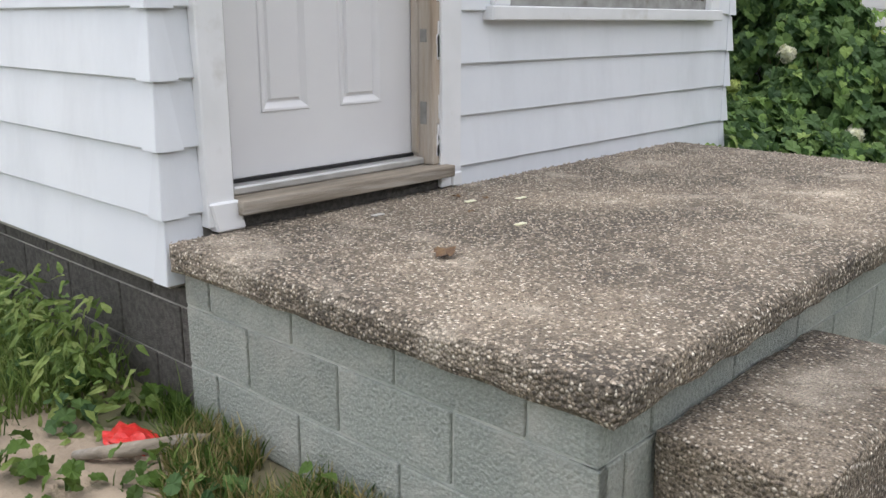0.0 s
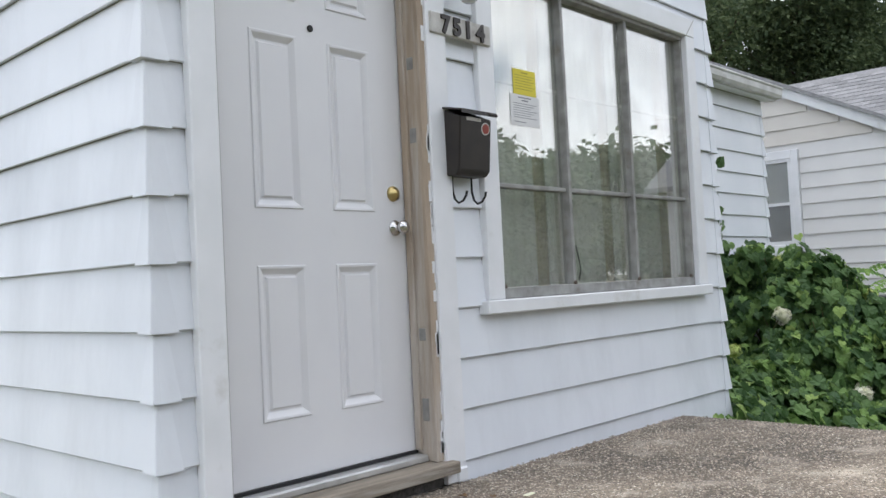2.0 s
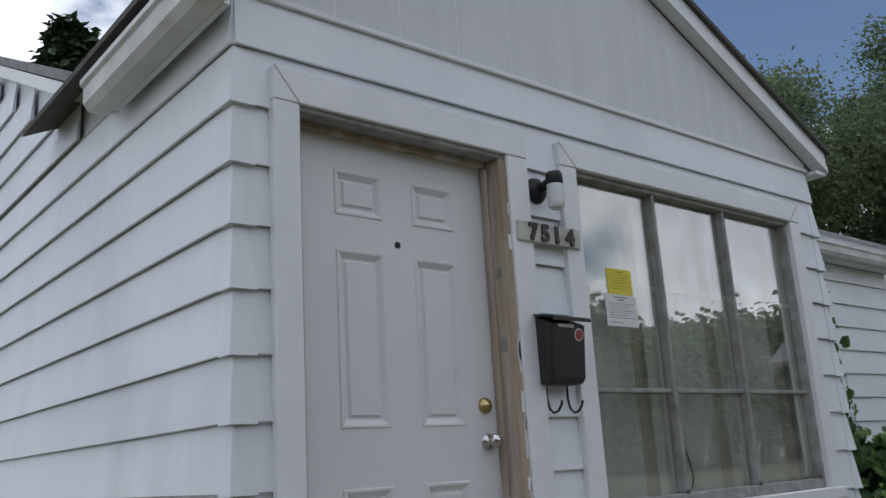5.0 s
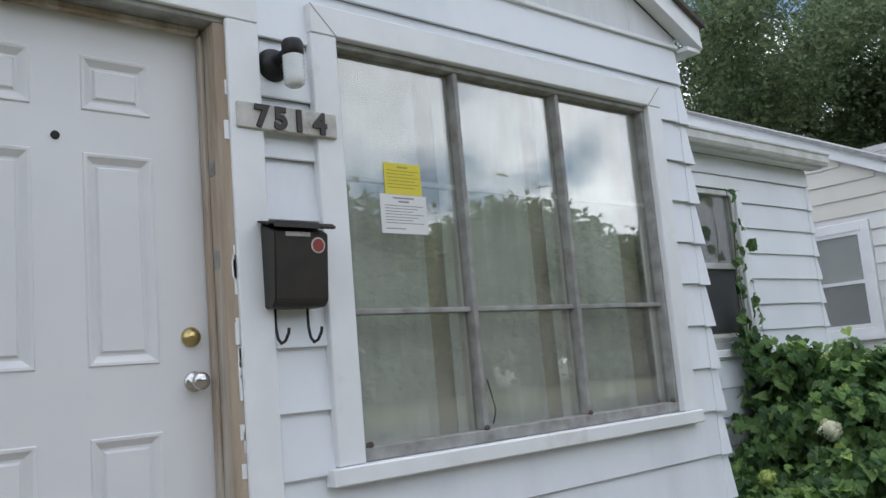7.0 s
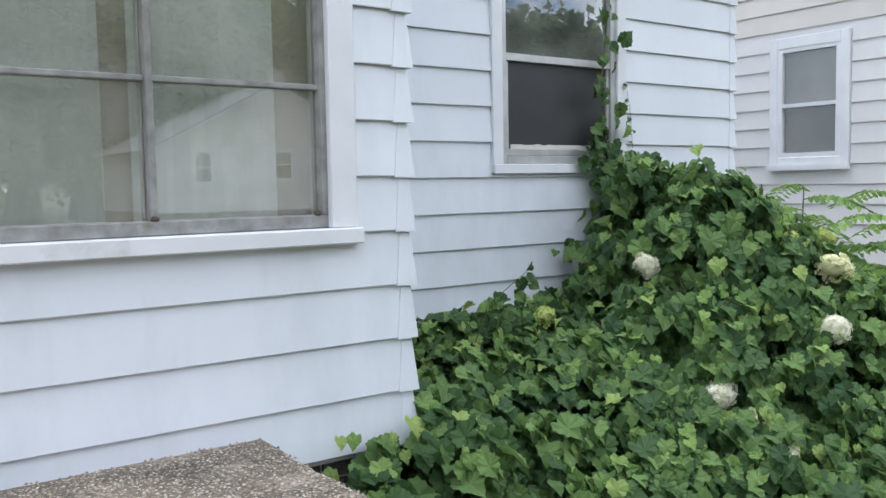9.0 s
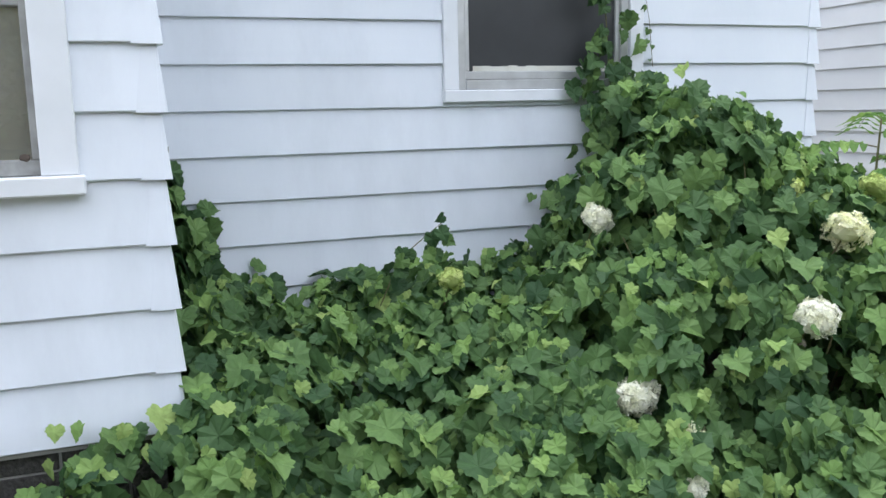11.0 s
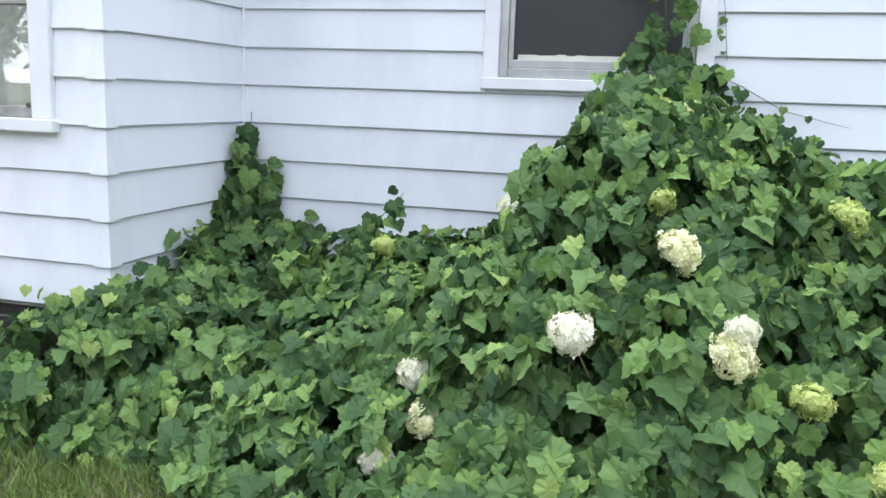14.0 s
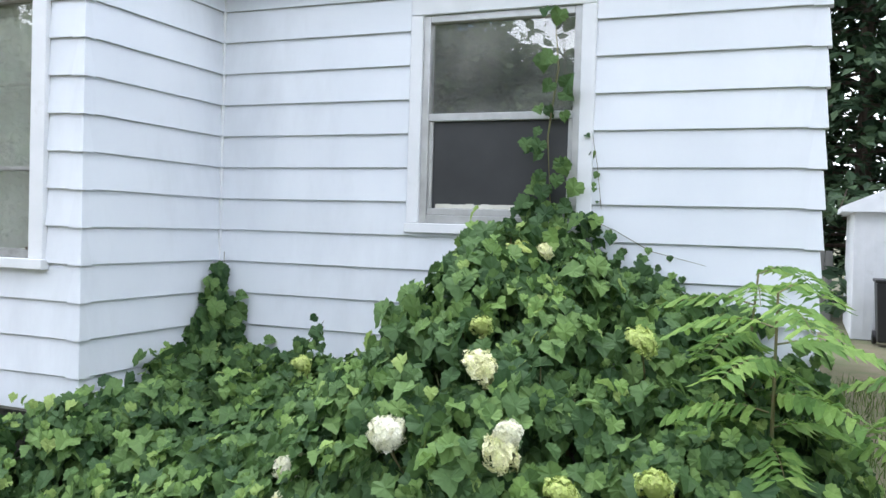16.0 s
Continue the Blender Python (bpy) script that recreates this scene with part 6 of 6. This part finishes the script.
    for k in range(5):
        bm.faces.new((e2[0][k], e2[0][(k + 1) % 5], e2[1][(k + 1) % 5], e2[1][k]))
    bm.faces.new(e2[0][::-1])
    bm.faces.new(e2[1])
    under("roof", bm, TRIM, s)
    f = thing("fence", (-16.0, 8.0, 0.0), "grey weathered board fence across the back yard", "fence")
    b0 = mesh_of("board", boxbm(-0.01, 0.01, 0, 0.135, 0, 1.35, bevel=0.004), GREYWOOD)
    for k in range(40):
        ob = new("board", b0)
        ob.parent = f
        ob.location = (-1.2, -4.4 + k * 0.145, 0.0)
    under("rail", boxbm(-17.26, -17.215, 3.6, 9.4, 0.35, 0.43), GREYWOOD, f)
    under("rail", boxbm(-17.26, -17.215, 3.6, 9.4, 1.05, 1.13), GREYWOOD, f)
    wb = thing("wheelie_bin", (-13.3, 10.15, 0.0), "black plastic wheeled bin by the shed", "bin")
    bm = boxbm(-0.27, 0.27, -0.27, 0.27, 0.06, 0.95, bevel=0.03, seg=2)
    for v in bm.verts:
        k = 0.8 + 0.2 * v.co.z / 0.95
        v.co.x, v.co.y = v.co.x * k, v.co.y * k
    part("body", bm, BLACKPLASTIC, wb)
    part("lid", boxbm(-0.30, 0.30, -0.29, 0.29, 0.951, 1.0, bevel=0.02, seg=2), BLACKPLASTIC, wb)
    wheel_at = (-0.24, 0.24)
    for y in wheel_at:
        part("wheel", lathe(bmesh.new(), [(0.0, -0.03), (0.10, -0.03), (0.10, 0.03), (0.0, 0.03)], (-0.24, y, 0.10), 'Y', 16), BLACKPLASTIC, wb)
    bpy.context.view_layer.update()
    tagged(copy_thing(h, pose(30.0, 18.5, 0, 0, 0, -90)), label="pale sided house with white gable across the street")
    copy_thing(wb, pose(-3.1, 11.35, 0, 0, 0, 20))


build_neighbours()


# ---- trees ----
def build_tree(name, at, height, spread, seed, leaves, label, leaf=0.30, low=0.30, bole=0.40):
    """A broad-leaved tree: forked tapering limbs, crown of clumped leaves with gaps."""
    rng = np.random.default_rng(seed)
    t = thing(name, at, label, "tree", "background trees")
    bm = bmesh.new()
    tips = []

    def limb(p, d, length, r, depth):
        pts, radii = [p], [r]
        q = Vector(p)
        dd = Vector(d)
        for k in range(4):
            dd = (dd + Vector(rng.normal(0, 0.13, 3)) + Vector((0, 0, 0.05))).normalized()
            q = q + dd * length / 4
            pts.append(q.copy())
            radii.append(r * (1 - 0.13 * (k + 1)))
        tube(bm, pts, radii, 7 if depth < 2 else 5, cap=False)
        if depth >= 1:
            tips.extend(pts[2:] if depth >= 2 else pts[3:])
        if depth < 3:
            for k in range(3 if depth else 6):
                a = rng.uniform(0, 6.28)
                base = pts[-1] if k < 2 else pts[rng.integers(2, 4)]
                out = Vector((math.cos(a), math.sin(a), rng.uniform(0.25, 0.9)))
                nd = (dd * 0.55 + out * 0.75).normalized()
                limb(base, nd, length * rng.uniform(0.55, 0.78), radii[-1] * 0.66, depth + 1)
    limb(Vector((0, 0, 0)), (0, 0, 1), height * bole, height * 0.021, 0)
    part("trunk", bm, BARK, t)
    zmax = max(p.z for p in tips)
    rmax = max(math.hypot(p.x, p.y) for p in tips)
    pl, ro, si = [], [], []
    tips = [p for p in tips if p.z > zmax * low]
    for k in range(leaves):
        p = tips[rng.integers(len(tips))]
        q = p + Vector(rng.normal(0, 1, 3)) * height * 0.022
        out = Vector((q.x, q.y, abs(q.z - zmax * 0.5) + 1.0)).normalized()
        pl.append(q)
        ro.append(leaf_turn(rng, out, 0.6, 0.8))
        si.append(leaf * rng.uniform(0.6, 1.25))
    me = leaf_cloud("crown", TREELEAF, "tuft", pl, ro, si)
    ob = new("crown", me)
    ob.parent = t
    tagged(ob, kind="stuff")
    k = height / (zmax + 0.3)
    for o in t.children:
        o.scale = (k * spread, k * spread, k)
    return t


def build_pine(at, height, seed):
    rng = np.random.default_rng(seed)
    t = thing("pine_tree", at, "tall dark green pine with drooping boughs", "tree", "background trees")
    bm = bmesh.new()
    tube(bm, [(0, 0, 0), (0.05, 0, height * 0.5), (0, 0.05, height)], [0.22, 0.14, 0.03], 8)
    pl, ro, si = [], [], []
    for k in range(110):
        f = 0.08 + 0.90 * k / 109
        z = height * f
        L = (1 - f) * height * 0.30 + 0.35
        a = k * 2.4 + rng.uniform(-0.3, 0.3)
        d = Vector((math.cos(a), math.sin(a), 0))
        pts = [Vector((0, 0, z)) + d * L * g + Vector((0, 0, -0.28 * L * g * g + 0.10 * L * g)) for g in (0, 0.35, 0.7, 1.0)]
        tube(bm, pts, [0.05, 0.035, 0.022, 0.008], 5)
        for j in range(190):
            g = rng.uniform(0.18, 1.02)
            c = Vector((0, 0, z)) + d * L * g + Vector((0, 0, -0.28 * L * g * g + 0.10 * L * g)) + Vector(rng.normal(0, 0.11, 3)) + Vector((-d.y, d.x, 0)) * rng.normal(0, 0.22 * L * (1.1 - g) + 0.08)
            pl.append(c)
            ro.append(leaf_turn(rng, (d.x * 0.3, d.y * 0.3, 1.0), 0.3, 0.5))
            si.append(rng.uniform(0.2, 0.42))
    part("trunk", bm, BARK, t)
    ob = new("needles", leaf_cloud("needles", NEEDLE, "tuft", pl, ro, si))
    ob.parent = t
    tagged(ob, kind="stuff")
    return t


tree_a = build_tree("broadleaf_tree", (-17.0, 31.0, 0.0), 16.6, 1.12, 51, 64000, "tall full-crowned green tree behind the houses", leaf=0.17)
tree_b = build_tree("broadleaf_tree", (-11.8, 30.0, 0.0), 14.4, 1.12, 52, 52000, "tall loose-crowned green tree behind the houses", leaf=0.16)
tree_c = build_tree("broadleaf_tree", (40.0, 9.0, 0.0), 8.5, 1.35, 53, 42000, "low spreading tree across the street", leaf=0.13, low=0.02, bole=0.10)
# The four at negative y are unseen, added to darken the front window's reflection.
for src, x, y, rz, k in ((tree_a, -7.6, 33.0, 80, 0.80), (tree_b, -22.5, 33.0, 140, 1.05), (tree_a, -3.0, 36.0, 200, 0.85), (tree_a, 5.0, 38.0, 20, 0.8),
                         (tree_b, 23.0, 26.5, 60, 0.62), (tree_b, 22.0, -18.0, 10, 0.9), (tree_a, 27.0, -25.0, 130, 0.8), (tree_b, 19.0, -30.0, 220, 0.95), (tree_a, 30.0, -14.0, 300, 0.7), (tree_b, -28.0, 28.0, 60, 1.0), (tree_a, -34.0, 22.0, 250, 1.0)):
    c = copy_thing(src, pose(x, y, 0, 0, 0, rz) @ Matrix.Diagonal((k, k, k, 1)))
for k in range(27):
    s = (1.28, 1.43, 1.57, 1.14)[k % 4]
    copy_thing(tree_c, pose(39.0 + 1.5 * (k * 3 % 4), -22.0 + 5.2 * k, 0, 0, 0, 67 * k % 360) @ Matrix.Diagonal((s, s, s, 1)))
# Second row, unseen: added to close bright sky gaps in the window reflections.
for k in range(22):
    s = (1.3, 1.5, 1.2)[k % 3]
    copy_thing(tree_c, pose(46.0 + (k * 2 % 3), -8.0 + 4.1 * k, 0, 0, 0, 101 * k % 360) @ Matrix.Diagonal((s, s, s, 1)))
# Unseen low trees, added to keep bright sky out of the front window's reflection.
for k in range(9):
    copy_thing(tree_c, pose(13.0 + 2.6 * k, -17.0 - 2.2 * k, 0, 0, 0, 83 * k % 360) @ Matrix.Diagonal((0.9, 0.9, 0.9, 1)))
pine = build_pine((-20.0, 10.0, 0.0), 15.0, 61)
copy_thing(pine, pose(-24.5, 7.0, 0, 0, 0, 100))
copy_thing(pine, pose(-23.0, 13.5, 0, 0, 0, 220))
